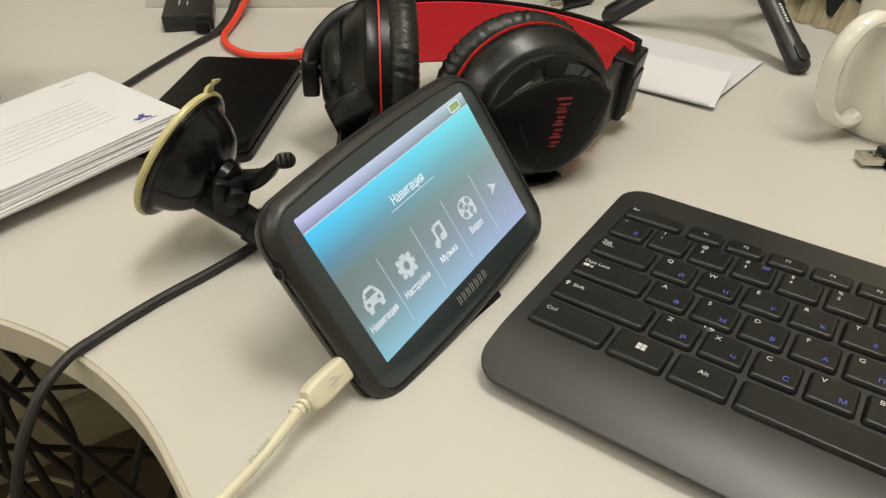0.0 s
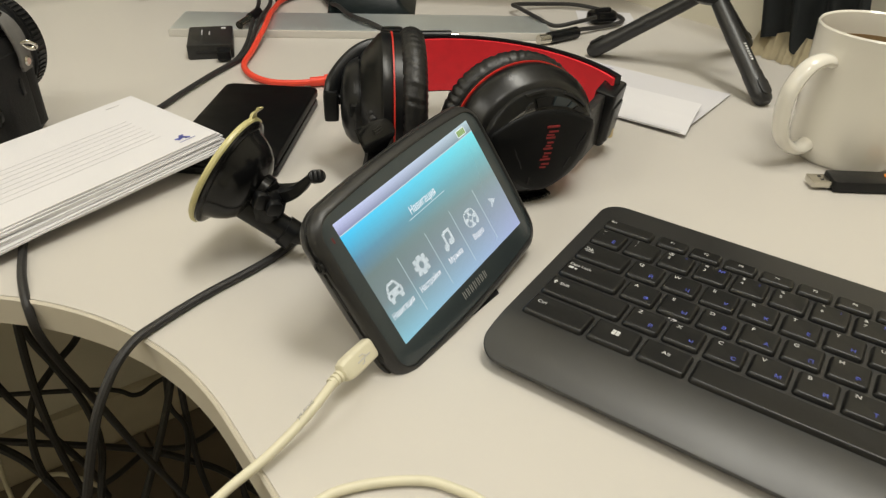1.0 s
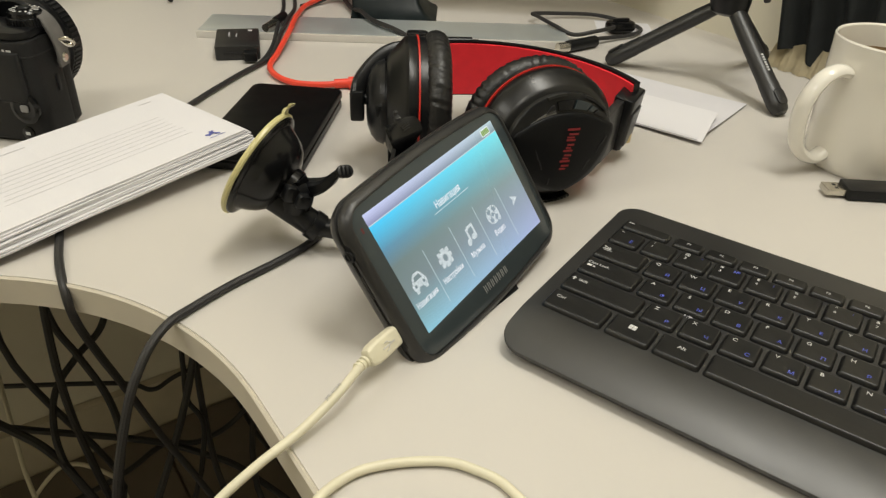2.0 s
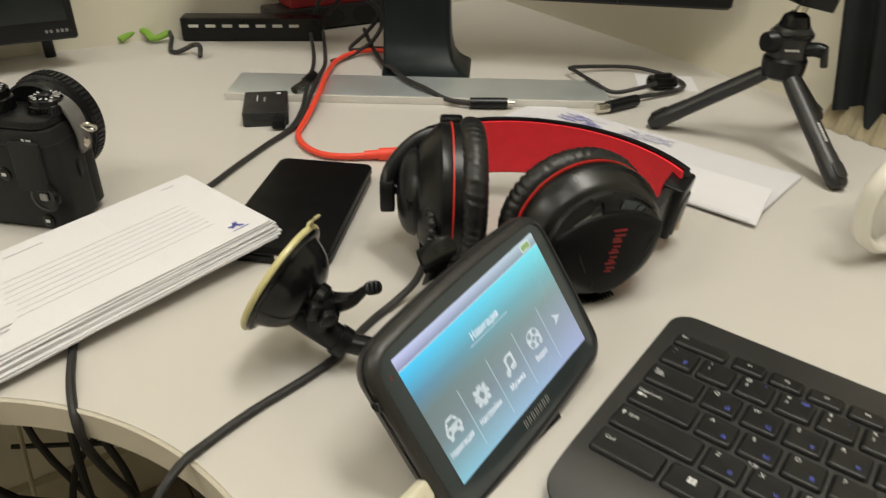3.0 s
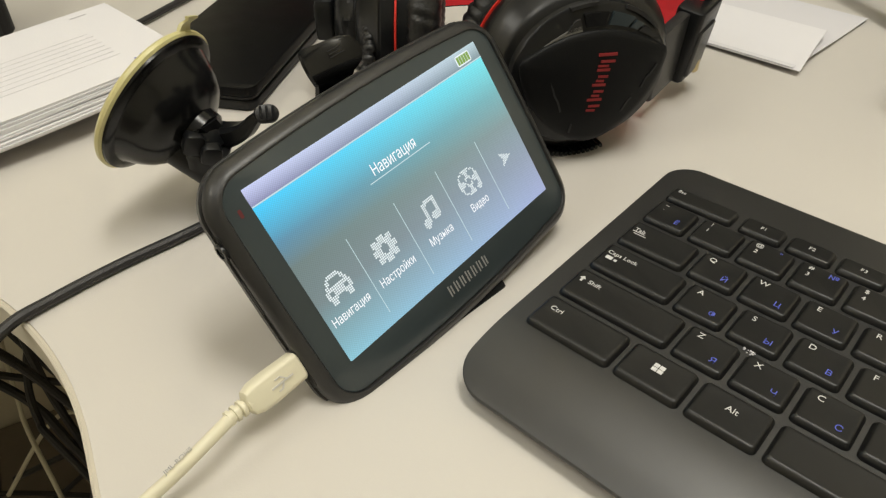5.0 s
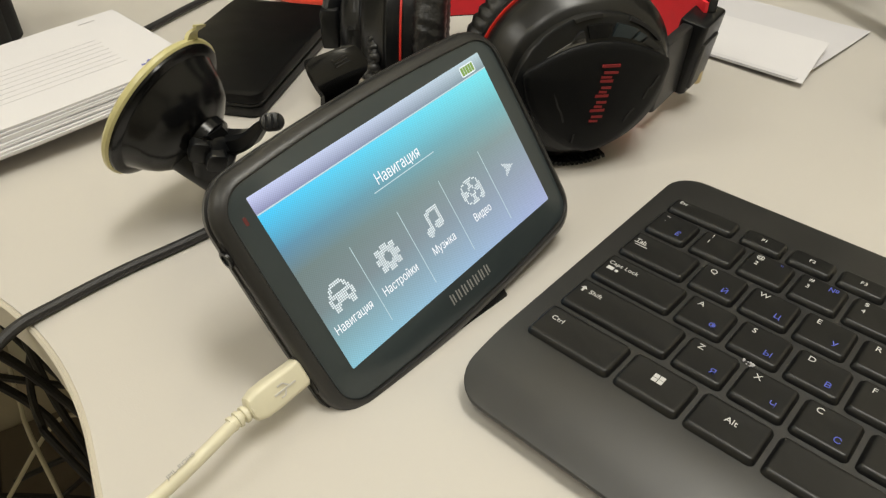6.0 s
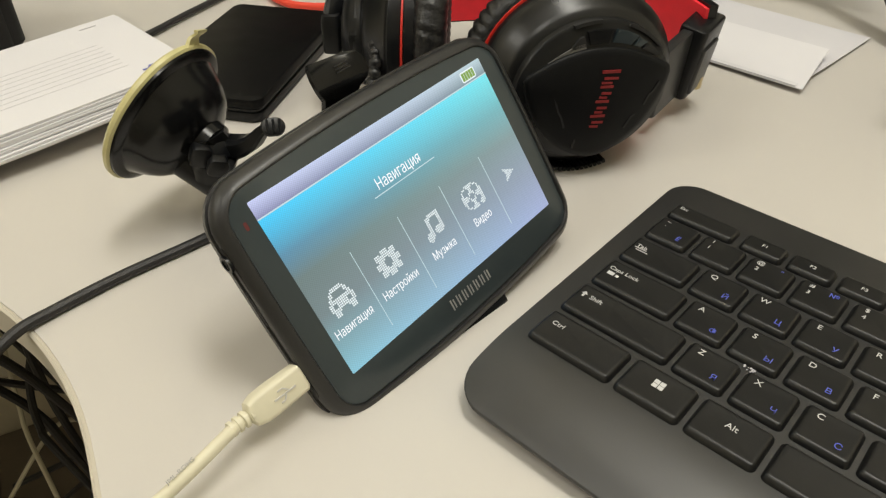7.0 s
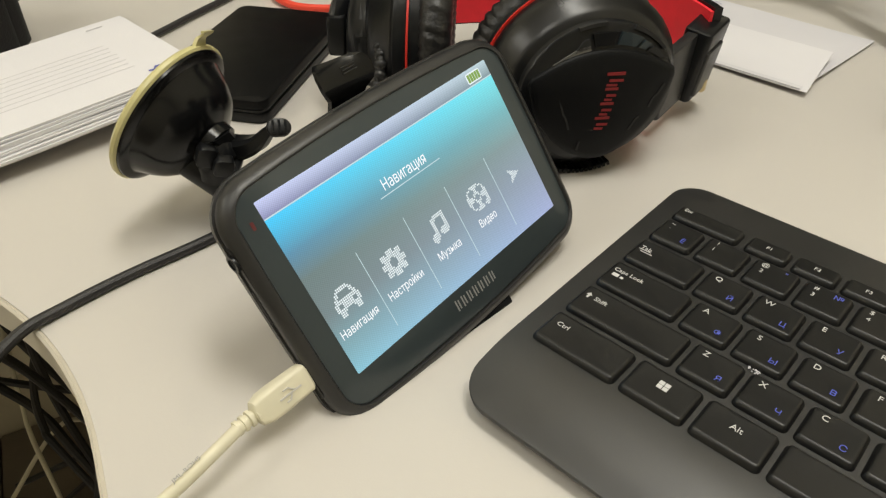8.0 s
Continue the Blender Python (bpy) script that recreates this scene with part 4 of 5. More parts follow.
def build_usb_stick():
    st = thing("usb_stick", "black usb stick with an orange dot beside mug", "usb stick", pose(0.2500, 0.4035, 0.0004, 0, 0, -1))
    part("plug", slab(0.0135, 0.0120, 0.0045, 0.0004, 0.0003, z0=0.0018, cx=0.0068), M_STEEL, st, "bare metal plug")
    part("plug_hole", boxes([(0.0075, -0.0025, 0.00634, 0.0022, 0.0022, 0.0001), (0.0075, 0.0025, 0.00634, 0.0022, 0.0022, 0.0001)]), M_WELL, st, smooth=False)
    part("body", slab(0.056, 0.0185, 0.0080, 0.0020, 0.0008, cx=0.0415), M_BLACK, st)
    part("dot", revolve([(0.0052, 0.0080), (0.0052, 0.0083), (0.0046, 0.0085)], 24), M_ORANGE, st, "orange round dot", pose(0.056, 0.001, 0))


build_usb_stick()


def build_mug():
    mg = thing("mug", "white glazed ceramic mug with coffee stained inside", "mug", pose(0.2980, 0.4570, 0))
    prof = [(0.0300, 0.0015), (0.0305, 0.0), (0.0330, 0.0), (0.0362, 0.0035), (0.0385, 0.012), (0.0403, 0.045), (0.0416, 0.085), (0.0420, 0.0930), (0.0412, 0.0942), (0.0400, 0.0930), (0.0392, 0.085), (0.0375, 0.030), (0.0350, 0.010), (0.0280, 0.0062)]
    part("body", revolve(prof, 64), M_MUG, mg)
    part("coffee_residue", revolve([(0.0352, 0.0102), (0.0378, 0.032), (0.0386, 0.06), (0.0390, 0.078), (0.0386, 0.078), (0.0345, 0.0112)], 48, cap0=False), M_COFFEE, mg, "brown dried coffee film")
    a = math.atan2(-0.36, -0.93)
    pts = [(0.0385, 0.0735), (0.050, 0.0755), (0.0615, 0.0700), (0.0695, 0.056), (0.0700, 0.039), (0.0650, 0.023), (0.0545, 0.0135), (0.0440, 0.0110), (0.0362, 0.0145)]
    line = [(r * math.cos(a), r * math.sin(a), z) for r, z in pts]
    side = Vector((-math.sin(a), math.cos(a), 0))
    rings = []
    sl = smooth_line(line, 7)
    for i, p in enumerate(sl):
        tan = (sl[min(i + 1, len(sl) - 1)] - sl[max(i - 1, 0)]).normalized()
        nrm = tan.cross(side)
        rings.append([p + side * (0.0066 * math.cos(q)) + nrm * (0.0044 * math.sin(q)) for q in (6.2831853 * k / 14 for k in range(14))])
    part("handle", loft(rings), M_MUG, mg)


build_mug()


def build_tripod():
    tp = thing("mini_tripod", "black folding mini tripod with a ball head", "tripod")
    J = Vector((0.242, 0.637, 0.0745))
    for f in ((0.148, 0.668), (0.2735, 0.5475), (0.312, 0.700)):
        F = Vector((*f, 0.0050))
        d = (F - J).normalized()
        side = d.cross(Vector((0, 0, 1))).normalized()
        up = side.cross(d)
        rings = []
        ln = (F - J).length
        for s, w, h in ((0.006, 0.0070, 0.0062), (0.03, 0.0080, 0.0070), (0.06, 0.0085, 0.0072), (ln - 0.028, 0.0086, 0.0074), (ln - 0.026, 0.0090, 0.0078), (ln - 0.006, 0.0092, 0.0078), (ln, 0.0080, 0.0065), (ln + 0.003, 0.0050, 0.0040)):
            rings.append([J + d * s + side * (w * math.cos(q)) + up * (h * math.sin(q)) for q in (6.2831853 * k / 14 for k in range(14))])
        leg = part("leg", loft(rings), M_BODY, tp)
        m = Matrix((d, side, up)).transposed().to_4x4()
        m.translation = J + d * (ln - 0.045) + up * 0.0072
        part("leg_mark", boxes([(k * 0.0026, 0, 0, 0.0016, 0.0024, 0.0006) for k in range(-3, 4)]), M_LEG, leg, "white marking bars", m, smooth=False)
        m2 = m.copy()
        m2.translation = J + d * (ln - 0.010) + up * 0.0070
        part("foot", slab(0.016, 0.010, 0.0012, 0.004, 0.0005), M_SOFT, leg, "rubber foot pad", m2)
    part("hub", revolve([(0.0120, -0.014), (0.0170, -0.011), (0.0180, -0.002), (0.0182, 0.003), (0.0160, 0.006)], 28), M_BLACK, tp, "", pose(J.x, J.y, J.z + 0.002))
    part("head_base", revolve([(0.0150, 0.006), (0.0165, 0.008), (0.0165, 0.024), (0.0155, 0.029), (0.0140, 0.032)], 28), M_BODY, tp, "", pose(J.x, J.y, J.z))
    part("head_collar", revolve([(0.0172, 0.0), (0.0176, 0.001), (0.0176, 0.0035), (0.0170, 0.0045)], 32), M_GLOSSY, tp, "", pose(J.x, J.y, J.z + 0.024))
    part("ball", revolve([(0.0120, 0.028), (0.0125, 0.034), (0.0100, 0.041), (0.0050, 0.0445)], 28), M_GLOSSY, tp, "", pose(J.x, J.y, J.z))
    part("stem", tube([J + Vector((0.001, 0, 0.042)), J + Vector((0.004, 0, 0.050)), J + Vector((0.007, 0, 0.060))], 0.0042, 14, 4), M_STEEL, tp, "bare metal stem")
    part("top_plate", slab(0.032, 0.030, 0.018, 0.004, 0.001), M_BLACK, tp, "", pose(J.x + 0.007, J.y, J.z + 0.0490, 0, 12, 10))
    knob = part("side_knob", tube([J + Vector((0.012, -0.010, 0.016)), J + Vector((0.0185, -0.014, 0.017)), J + Vector((0.0225, -0.016, 0.016))], 0.0060, 16, 4), M_BLACK, tp, "locking knob")
    part("knob_wing", slab(0.006, 0.005, 0.018, 0.002, 0.001, z0=-0.013), M_BODY, knob, "flat wing", pose(J.x + 0.0235, J.y - 0.0165, J.z + 0.016, 0, -12, -30))
    part("tension_dial", tube([J + Vector((-0.013, -0.004, 0.020)), J + Vector((-0.019, -0.005, 0.020)), J + Vector((-0.023, -0.006, 0.020))], lambda t: 0.0098 - 0.002 * t, 20, 3), M_BLACK, tp)
    part("head_mark", boxes([(k * 0.0024, 0, 0, 0.0017, 0.0004, 0.0018) for k in range(-2, 3)]), M_LEG, tp, "white marking bars", pose(J.x - 0.003, J.y - 0.0167, J.z + 0.016), smooth=False)


build_tripod()


def build_camera_body():
    """Black system camera, its back turned to the keyboard."""
    cm = thing("photo_camera", "black digital camera with a metal strap lug", "camera", pose(-0.2935, 0.4262, 0, 0, 0, -6) @ Matrix.Diagonal((1.08, 1.08, 1.19, 1)))
    # local: x to the camera's grip side end at 0, body reaches to -0.125; y is forwards
    W, D, Hh = 0.125, 0.036, 0.062
    part("body", slab(W, D, Hh, 0.009, 0.0035, 6, cx=-W / 2 + 0.002, cy=D / 2 - 0.004), M_CAMERA, cm, "black leather-grained body")
    part("grip", slab(0.034, 0.022, Hh - 0.004, 0.009, 0.005, 6, z0=0.001, cx=-0.0155, cy=D - 0.006), M_CAMERA, cm, "rubber hand grip")
    part("top_cover", slab(W - 0.004, D - 0.003, 0.008, 0.009, 0.0035, 6, z0=Hh - 0.003, cx=-W / 2 + 0.002, cy=D / 2 - 0.004), M_BLACK, cm)
    part("grip_shoulder", slab(0.032, 0.020, 0.007, 0.009, 0.0035, 6, z0=Hh - 0.005, cx=-0.0155, cy=D - 0.008), M_BLACK, cm)
    part("seam", slab(W + 0.0006, D + 0.0006, 0.0008, 0.009, 0.0002, 6, z0=Hh - 0.0095, cx=-W / 2 + 0.002, cy=D / 2 - 0.004), M_WELL, cm)
    lens = part("lens", revolve([(0.027, 0), (0.0285, 0.002), (0.0285, 0.010), (0.0300, 0.011), (0.0300, 0.022), (0.0285, 0.024), (0.026, 0.022), (0.023, 0.017)], 48), M_BLACK, cm, "black lens barrel", pose(-0.0290, D - 0.004, 0.0480, -90, 0, 0))
    part("front_glass", revolve([(0.0235, 0.0168), (0.015, 0.0195), (0.002, 0.0205)], 32), M_GLOSSY, lens)
    bm = bmesh.new()
    for k in range(64):
        a = 6.2831853 * k / 64
        bmesh.ops.create_cube(bm, size=1, matrix=Matrix.Translation((0.0300 * math.cos(a), 0.0300 * math.sin(a), 0.0165)) @ pose(0, 0, 0, 0, 0, math.degrees(a)) @ Matrix.Diagonal((0.0014, 0.0014, 0.0080, 1)))
    part("focus_ring", bm, M_SOFT, lens, "fluted focus ring", smooth=False)
    part("hump", slab(0.038, 0.030, 0.014, 0.010, 0.006, 6, z0=Hh + 0.003, cx=-0.098, cy=0.014), M_BLACK, cm, "viewfinder hump")
    for x, y, r, h, z in ((-0.0100, 0.0200, 0.0112, 0.0090, Hh + 0.0035), (-0.0430, 0.0120, 0.0135, 0.0125, Hh + 0.0045)):
        dial = part("dial", revolve([(r, 0), (r, h * 0.55), (r - 0.0010, h * 0.60), (r - 0.0010, h - 0.0010), (r - 0.0022, h)], 36), M_GLOSSY, cm, "knurled control dial", pose(x, y, z))
        bm = bmesh.new()
        for k in range(40):
            a = 6.2831853 * k / 40
            bmesh.ops.create_cube(bm, size=1, matrix=Matrix.Translation((r * math.cos(a), r * math.sin(a), h * 0.28)) @ pose(0, 0, 0, 0, 0, math.degrees(a)) @ Matrix.Diagonal((0.0012, 0.0010, h * 0.48, 1)))
        part("knurl", bm, M_BLACK, dial, smooth=False)
        bm = bmesh.new()
        for k in range(14):
            a = 6.2831853 * k / 14
            rr = r * (0.62 if k % 2 else 0.70)
            bmesh.ops.create_cube(bm, size=1, matrix=Matrix.Translation((rr * math.cos(a), rr * math.sin(a), h + 0.0001)) @ pose(0, 0, 0, 0, 0, math.degrees(a)) @ Matrix.Diagonal((0.0020 if k % 3 else 0.0030, 0.0011, 0.0002, 1)))
        part("dial_print", bm, M_LEG, dial, "white printed ticks", smooth=False)
        part("dial_hub", revolve([(r * 0.36, 0), (r * 0.36, 0.0012), (r * 0.30, 0.0018)], 24), M_BLACK, dial, "", pose(0, 0, h - 0.0002))
    part("shutter_button", revolve([(0.0060, 0), (0.0060, 0.003), (0.0045, 0.0042)], 24), M_GLOSSY, cm, "", pose(-0.016, 0.0395, Hh + 0.0015))
    part("thumb_rest", slab(0.020, 0.005, 0.030, 0.0025, 0.002, cx=-0.014, cy=-0.0050, z0=0.026), M_CAMERA, cm, "raised thumb rest")
    part("rear_mark", boxes([(-0.0105, -0.0042, 0.0555, 0.0030, 0.0004, 0.0030), (-0.0140, -0.0042, 0.0565, 0.0014, 0.0004, 0.0014)]), M_LEG, cm, smooth=False)
    part("display", slab(0.070, 0.003, 0.044, 0.003, 0.001, cx=-0.082, cy=-0.0045, z0=0.010), M_GLOSSY, cm, "dark rear display")
    wheel = part("rear_wheel", revolve([(0.0095, 0), (0.0095, 0.0022), (0.0072, 0.0030), (0.0048, 0.0022)], 32), M_GLOSSY, cm, "ribbed rear wheel", pose(-0.0090, -0.0038, 0.0235, 90, 0, 0))
    part("wheel_centre", slab(0.0052, 0.0044, 0.0012, 0.0012, 0.0004, z0=0.0020), M_MARK, wheel, "pale centre button")
    for x, z in ((-0.0120, 0.0075), (-0.0190, 0.0440), (-0.0330, 0.0350), (-0.0370, 0.052)):
        button = part("button", revolve([(0.0040, 0), (0.0040, 0.0014), (0.0030, 0.0020)], 20), M_GLOSSY, cm, "", pose(x, -0.0036, z, 90, 0, 0))
        part("button_mark", boxes([(0, 0, 0.00205, 0.0030, 0.0020, 0.0001)]), M_LEG, button, "white print", smooth=False)
    part("socket_cover", slab(0.0034, 0.0105, 0.0010, 0.0014, 0.0004), M_BLACK, cm, "small oval cover", pose(0.0018, 0.018, 0.033, 90, 0, 90))
    # leather strap end that hangs over the shoulder
    line = smooth_line([(-0.012, 0.0200, 0.0700), (-0.0060, 0.0205, 0.0735), (0.0010, 0.0215, 0.0700), (0.0052, 0.0225, 0.0610), (0.0060, 0.0235, 0.0500), (0.0050, 0.0240, 0.0420)], 7)
    rings = []
    for k, p in enumerate(line):
        tan = (line[min(k + 1, len(line) - 1)] - line[max(k - 1, 0)]).normalized()
        wide = Vector((0.10, 1, 0.12)).normalized()
        nrm = tan.cross(wide).normalized()
        f = 1.0 if 1 < k < len(line) - 3 else 0.75
        w = (0.0052 + 0.0004 * math.sin(k * 0.4)) * f
        rings.append([p + wide * a + nrm * b for a, b in ((w, 0.0006), (w * 0.9, 0.0013), (-w * 0.9, 0.0013), (-w, 0.0006), (-w, -0.0006), (-w * 0.9, -0.0013), (w * 0.9, -0.0013), (w, -0.0006))])
    strap = part("strap_end", loft(rings), M_STRAP, cm, "worn grey leather strap end")
    part("strap_rivet", revolve([(0.0030, 0), (0.0030, 0.001), (0.0020, 0.0018)], 20), M_STEEL, strap, "round steel rivet", pose(0.0064, 0.0235, 0.0470, 0, 90, 0))
    part("lug_ring", tube([(0.0062, 0.0225, 0.0575), (0.0105, 0.0240, 0.0580), (0.0125, 0.0275, 0.0555), (0.0104, 0.0295, 0.0530), (0.0078, 0.0265, 0.0535), (0.0062, 0.0225, 0.0575)], 0.0012, 10, 6), M_STEEL, strap, "bright metal ring")


build_camera_body()


def build_bar():
    br = thing("aluminium_bar", "flat brushed aluminium bar lying before monitor", "metal bar", pose(-0.0810, 0.7385, 0, 0, 0, 3.2))
    part("plate", slab(0.390, 0.066, 0.0035, 0.001, 0.0005, z0=0.0030), M_ALU, br)
    part("edge_trim", slab(0.390, 0.0030, 0.0075, 0.0008, 0.0004, cy=-0.0350), M_PALE, br, "pale front edge trim")
    part("underside", slab(0.392, 0.060, 0.0030, 0.001, 0.0004), M_BLACK, br)


build_bar()


def build_monitor():
    mo = thing("monitor", "dark monitor on a tapered black stand in corner", "monitor")
    # straight stand pillar flaring out into the foot on one side
    rings = []
    for z, x0, x1, y0, y1 in ((0.0, -0.128, -0.030, 0.785, 0.870), (0.0020, -0.128, -0.032, 0.786, 0.870), (0.004, -0.128, -0.037, 0.791, 0.869), (0.008, -0.128, -0.0435, 0.798, 0.868), (0.015, -0.129, -0.0495, 0.807, 0.868), (0.030, -0.130, -0.0535, 0.817, 0.868), (0.052, -0.131, -0.055, 0.824, 0.868), (0.09, -0.132, -0.056, 0.828, 0.862), (0.26, -0.133, -0.056, 0.832, 0.862)):
        rings.append([(x, y, z) for x, y in rrect(x1 - x0, y1 - y0, 0.006, 4, (x0 + x1) / 2, (y0 + y1) / 2)])
    part("stand", loft(rings), M_STAND, mo, "glossy dark stand")
    part("stand_seam", slab(0.0766, 0.0415, 0.0012, 0.006, 0.0003), M_BODY, mo, "", pose(-0.0935, 0.8475, 0.056))
    part("panel_case", slab(0.56, 0.030, 0.45, 0.006, 0.003), M_BLACK, mo, "", pose(-0.03, 0.852, 0.0780, 4, 0, -4))
    part("panel_glass", slab(0.545, 0.003, 0.43, 0.002, 0.0008), M_SCREEN_OFF, mo, "", pose(-0.031, 0.8355, 0.0880, 4, 0, -4))


build_monitor()


def build_side_monitor():
    sm = thing("side_monitor", "black monitor with pale brand bars on its bezel", "monitor")
    m = pose(-0.4645, 0.7840, 0.0175, 0, 0, 34)
    part("panel_case", slab(0.50, 0.028, 0.30, 0.004, 0.002, cx=-0.25, z0=0.016), M_BLACK, sm, "", m)
    part("panel_glass", slab(0.485, 0.002, 0.272, 0.001, 0.0005, cx=-0.25, cy=-0.0145, z0=0.036), M_SCREEN_OFF, sm, "", m)
    part("brand_mark", boxes([(-0.0300 + 0.0044 * k + (0.002 if k > 1 else 0), -0.0146, 0.026, 0.0026, 0.0006, 0.0032) for k in range(5)]), M_MARK, sm, "pale bars", m, smooth=False)
    part("stand_post", slab(0.012, 0.012, 0.080, 0.003, 0.001), M_BLACK, sm, "", m @ pose(-0.030, 0.050, -0.0175))
    part("stand_foot", slab(0.16, 0.12, 0.006, 0.02, 0.002), M_PALE, sm, "pale stand foot", m @ pose(-0.165, 0.050, -0.0175))
    part("stand_column", slab(0.030, 0.014, 0.10, 0.004, 0.002), M_PALE, sm, "pale column", m @ pose(-0.100, 0.060, -0.0175))


build_side_monitor()


def build_hub():
    hb = thing("usb_hub", "long black usb hub with a row of slots", "usb hub", pose(-0.3080, 0.9160, 0, 0, 0, 8.3))
    part("case", slab(0.174, 0.028, 0.0285, 0.003, 0.0015), M_BLACK, hb)
    for k in range(7):
        part("port", slab(0.0120, 0.0010, 0.0036, 0.0004, 0.0003), M_PALE, hb, "pale port mouth", pose(-0.071 + 0.0205 * k, -0.0144, 0.0175))


build_hub()


def build_red_box():
    rb = thing("red_box", "dark red cardboard box on an added black block", "box", pose(-0.195, 1.030, 0.030, 0, 0, 36))
    part("carton", slab(0.21, 0.045, 0.16, 0.002, 0.001), M_REDCARD, rb)
    part("lid_edge", slab(0.212, 0.047, 0.02, 0.002, 0.001, z0=0.15), M_REDCARD, rb)


build_red_box()


def build_box_block():
    # added to carry the box; only a dark area is known here
    ps = thing("box_block", "added black block along the back wall, carrying box", "power strip", pose(-0.195, 1.024, 0, 0, 0, 36))
    part("case", slab(0.26, 0.050, 0.030, 0.006, 0.003), M_BODY, ps)
    for k in range(5):
        part("socket", revolve([(0.018, 0.0), (0.018, 0.0006), (0.0165, 0.0008)], 24), M_WELL, ps, "", pose(-0.096 + 0.048 * k, -0.0252, 0.0150, 90, 0, 0) @ Matrix.Diagonal((1, 0.66, 1, 1)))


build_box_block()


def build_curtain():
    cu = thing("curtain", "dark grey pleated curtain hanging beside the wall", "curtain")
    rows = []
    for j in range(9):
        z = 0.014 + 1.5 * j / 8
        row = []
        for i in range(80):
            s = 0.604 + 0.11 * i / 79 - 0.20 * min(0.22, z)
            off = 0.035 + 0.009 * math.sin(i * 0.27) + 0.004 * math.sin(i * 0.11 + j * 0.2)
            p = CORNER + SIDE * s - BACK * off
            row.append((p.x, p.y, z + 0.006 * math.sin(i * 0.13)))
        rows.append(row)
    bm = bmesh.new()
    vs = [[bm.verts.new(p) for p in r] for r in rows]
    for a, b in zip(vs, vs[1:]):
        for k in range(len(a) - 1):
            bm.faces.new((a[k], a[k + 1], b[k + 1], b[k]))
    bmesh.ops.solidify(bm, geom=bm.faces[:], thickness=0.002)
    part("cloth", bm, M_CURTAIN, cu)
    # pale lining that bunches under the hem
    rows = []
    for j in range(5):
        row = []
        for i in range(90):
            q = CORNER + SIDE * (0.600 + 0.12 * i / 89) - BACK * (0.034 + 0.0022 * math.sin(i * 0.5 + 0.3 * j) + 0.0012 * math.sin(i * 1.1 + j) + 0.016 * (4 - j) / 4)
            row.append((q.x, q.y, 0.0006 + 0.006 * j + 0.0015 * math.sin(i * 0.37)* (j > 0)))
        rows.append(row)
    bm = bmesh.new()
    vs = [[bm.verts.new(p) for p in r] for r in rows]
    for a, b in zip(vs, vs[1:]):
        for k in range(len(a) - 1):
            bm.faces.new((a[k], a[k + 1], b[k + 1], b[k]))
    bmesh.ops.solidify(bm, geom=bm.faces[:], thickness=0.0015)
    part("lining", bm, M_FRINGE, cu, "bunched cream lining")


build_curtain()

# ---- cables ----


def cable(name, label, pts, r, material, ends=(), n=10, steps=10):
    cb = thing(name, label, "cable")
    part("sheath", tube(pts, r, n, steps), material, cb)
    for nm, a, b, rr, m2, lab in ends:
        a, b = Vector(a), Vector(b)
        part(nm, tube([a, a.lerp(b, 0.5), b], rr, 14, 3), m2, cb, lab)
    return cb


R = 0.0023
cable("headset_cable", "thick black headset cable running over desk edge", [(-0.0435, 0.3760, 0.0340), (-0.0452, 0.3725, 0.0230), (-0.0505, 0.3670, 0.0120), (-0.0605, 0.3580, 0.0045), (-0.0710, 0.3430, R), (-0.0795, 0.325, R), (-0.0880, 0.305, R), (-0.100, 0.2875, R), (-0.119, 0.2640, R), (-0.134, 0.2420, R), (-0.1425, 0.2265, 0.0020), (-0.1490, 0.2100, -0.0060), (-0.1560, 0.1950, -0.0300), (-0.166, 0.180, -0.090), (-0.172, 0.170, -0.20), (-0.16, 0.16, -0.42), (-0.12, 0.20, -0.70)], R, M_CABLE)
cable("thin_cable", "black cable from under envelopes over desk edge", [(-0.243, 0.340, R), (-0.233, 0.310, R), (-0.2235, 0.288, R), (-0.215, 0.271, 0.0022), (-0.2070, 0.2570, -0.0030), (-0.2045, 0.2545, -0.020), (-0.2030, 0.2630, -0.050), (-0.2030, 0.2790, -0.090), (-0.195, 0.294, -0.150), (-0.183, 0.312, -0.220), (-0.15, 0.345, -0.38), (-0.05, 0.40, -0.70)], 0.0024, M_CABLE)
cable("desk_cable", "black cable snaking from reader beneath the envelopes", [(-0.238, 0.440, 0.003), (-0.221, 0.500, 0.003), (-0.213, 0.533, 0.003), (-0.200, 0.580, 0.003), (-0.189, 0.618, 0.003), (-0.187, 0.655, 0.006), (-0.191, 0.695, 0.011), (-0.197, 0.735, 0.012), (-0.206, 0.796, 0.006), (-0.220, 0.860, 0.004), (-0.230, 0.892, 0.016)], 0.0022, M_CABLE, [("plug_tip", (-0.203, 0.696, 0.012), (-0.197, 0.718, 0.013), 0.0040, M_STEEL, "bare metal plug"), ("plug_boot", (-0.197, 0.718, 0.0135), (-0.193, 0.740, 0.0140), 0.0046, M_BLACK, "black plug boot")])
cable("second_cable", "black cable rising along the desk behind reader", [(-0.1985, 0.585, 0.0028), (-0.191, 0.606, 0.0028), (-0.183, 0.635, 0.004), (-0.184, 0.680, 0.011), (-0.187, 0.730, 0.013), (-0.194, 0.800, 0.006), (-0.206, 0.860, 0.004), (-0.216, 0.900, 0.016)], 0.0022, M_CABLE)
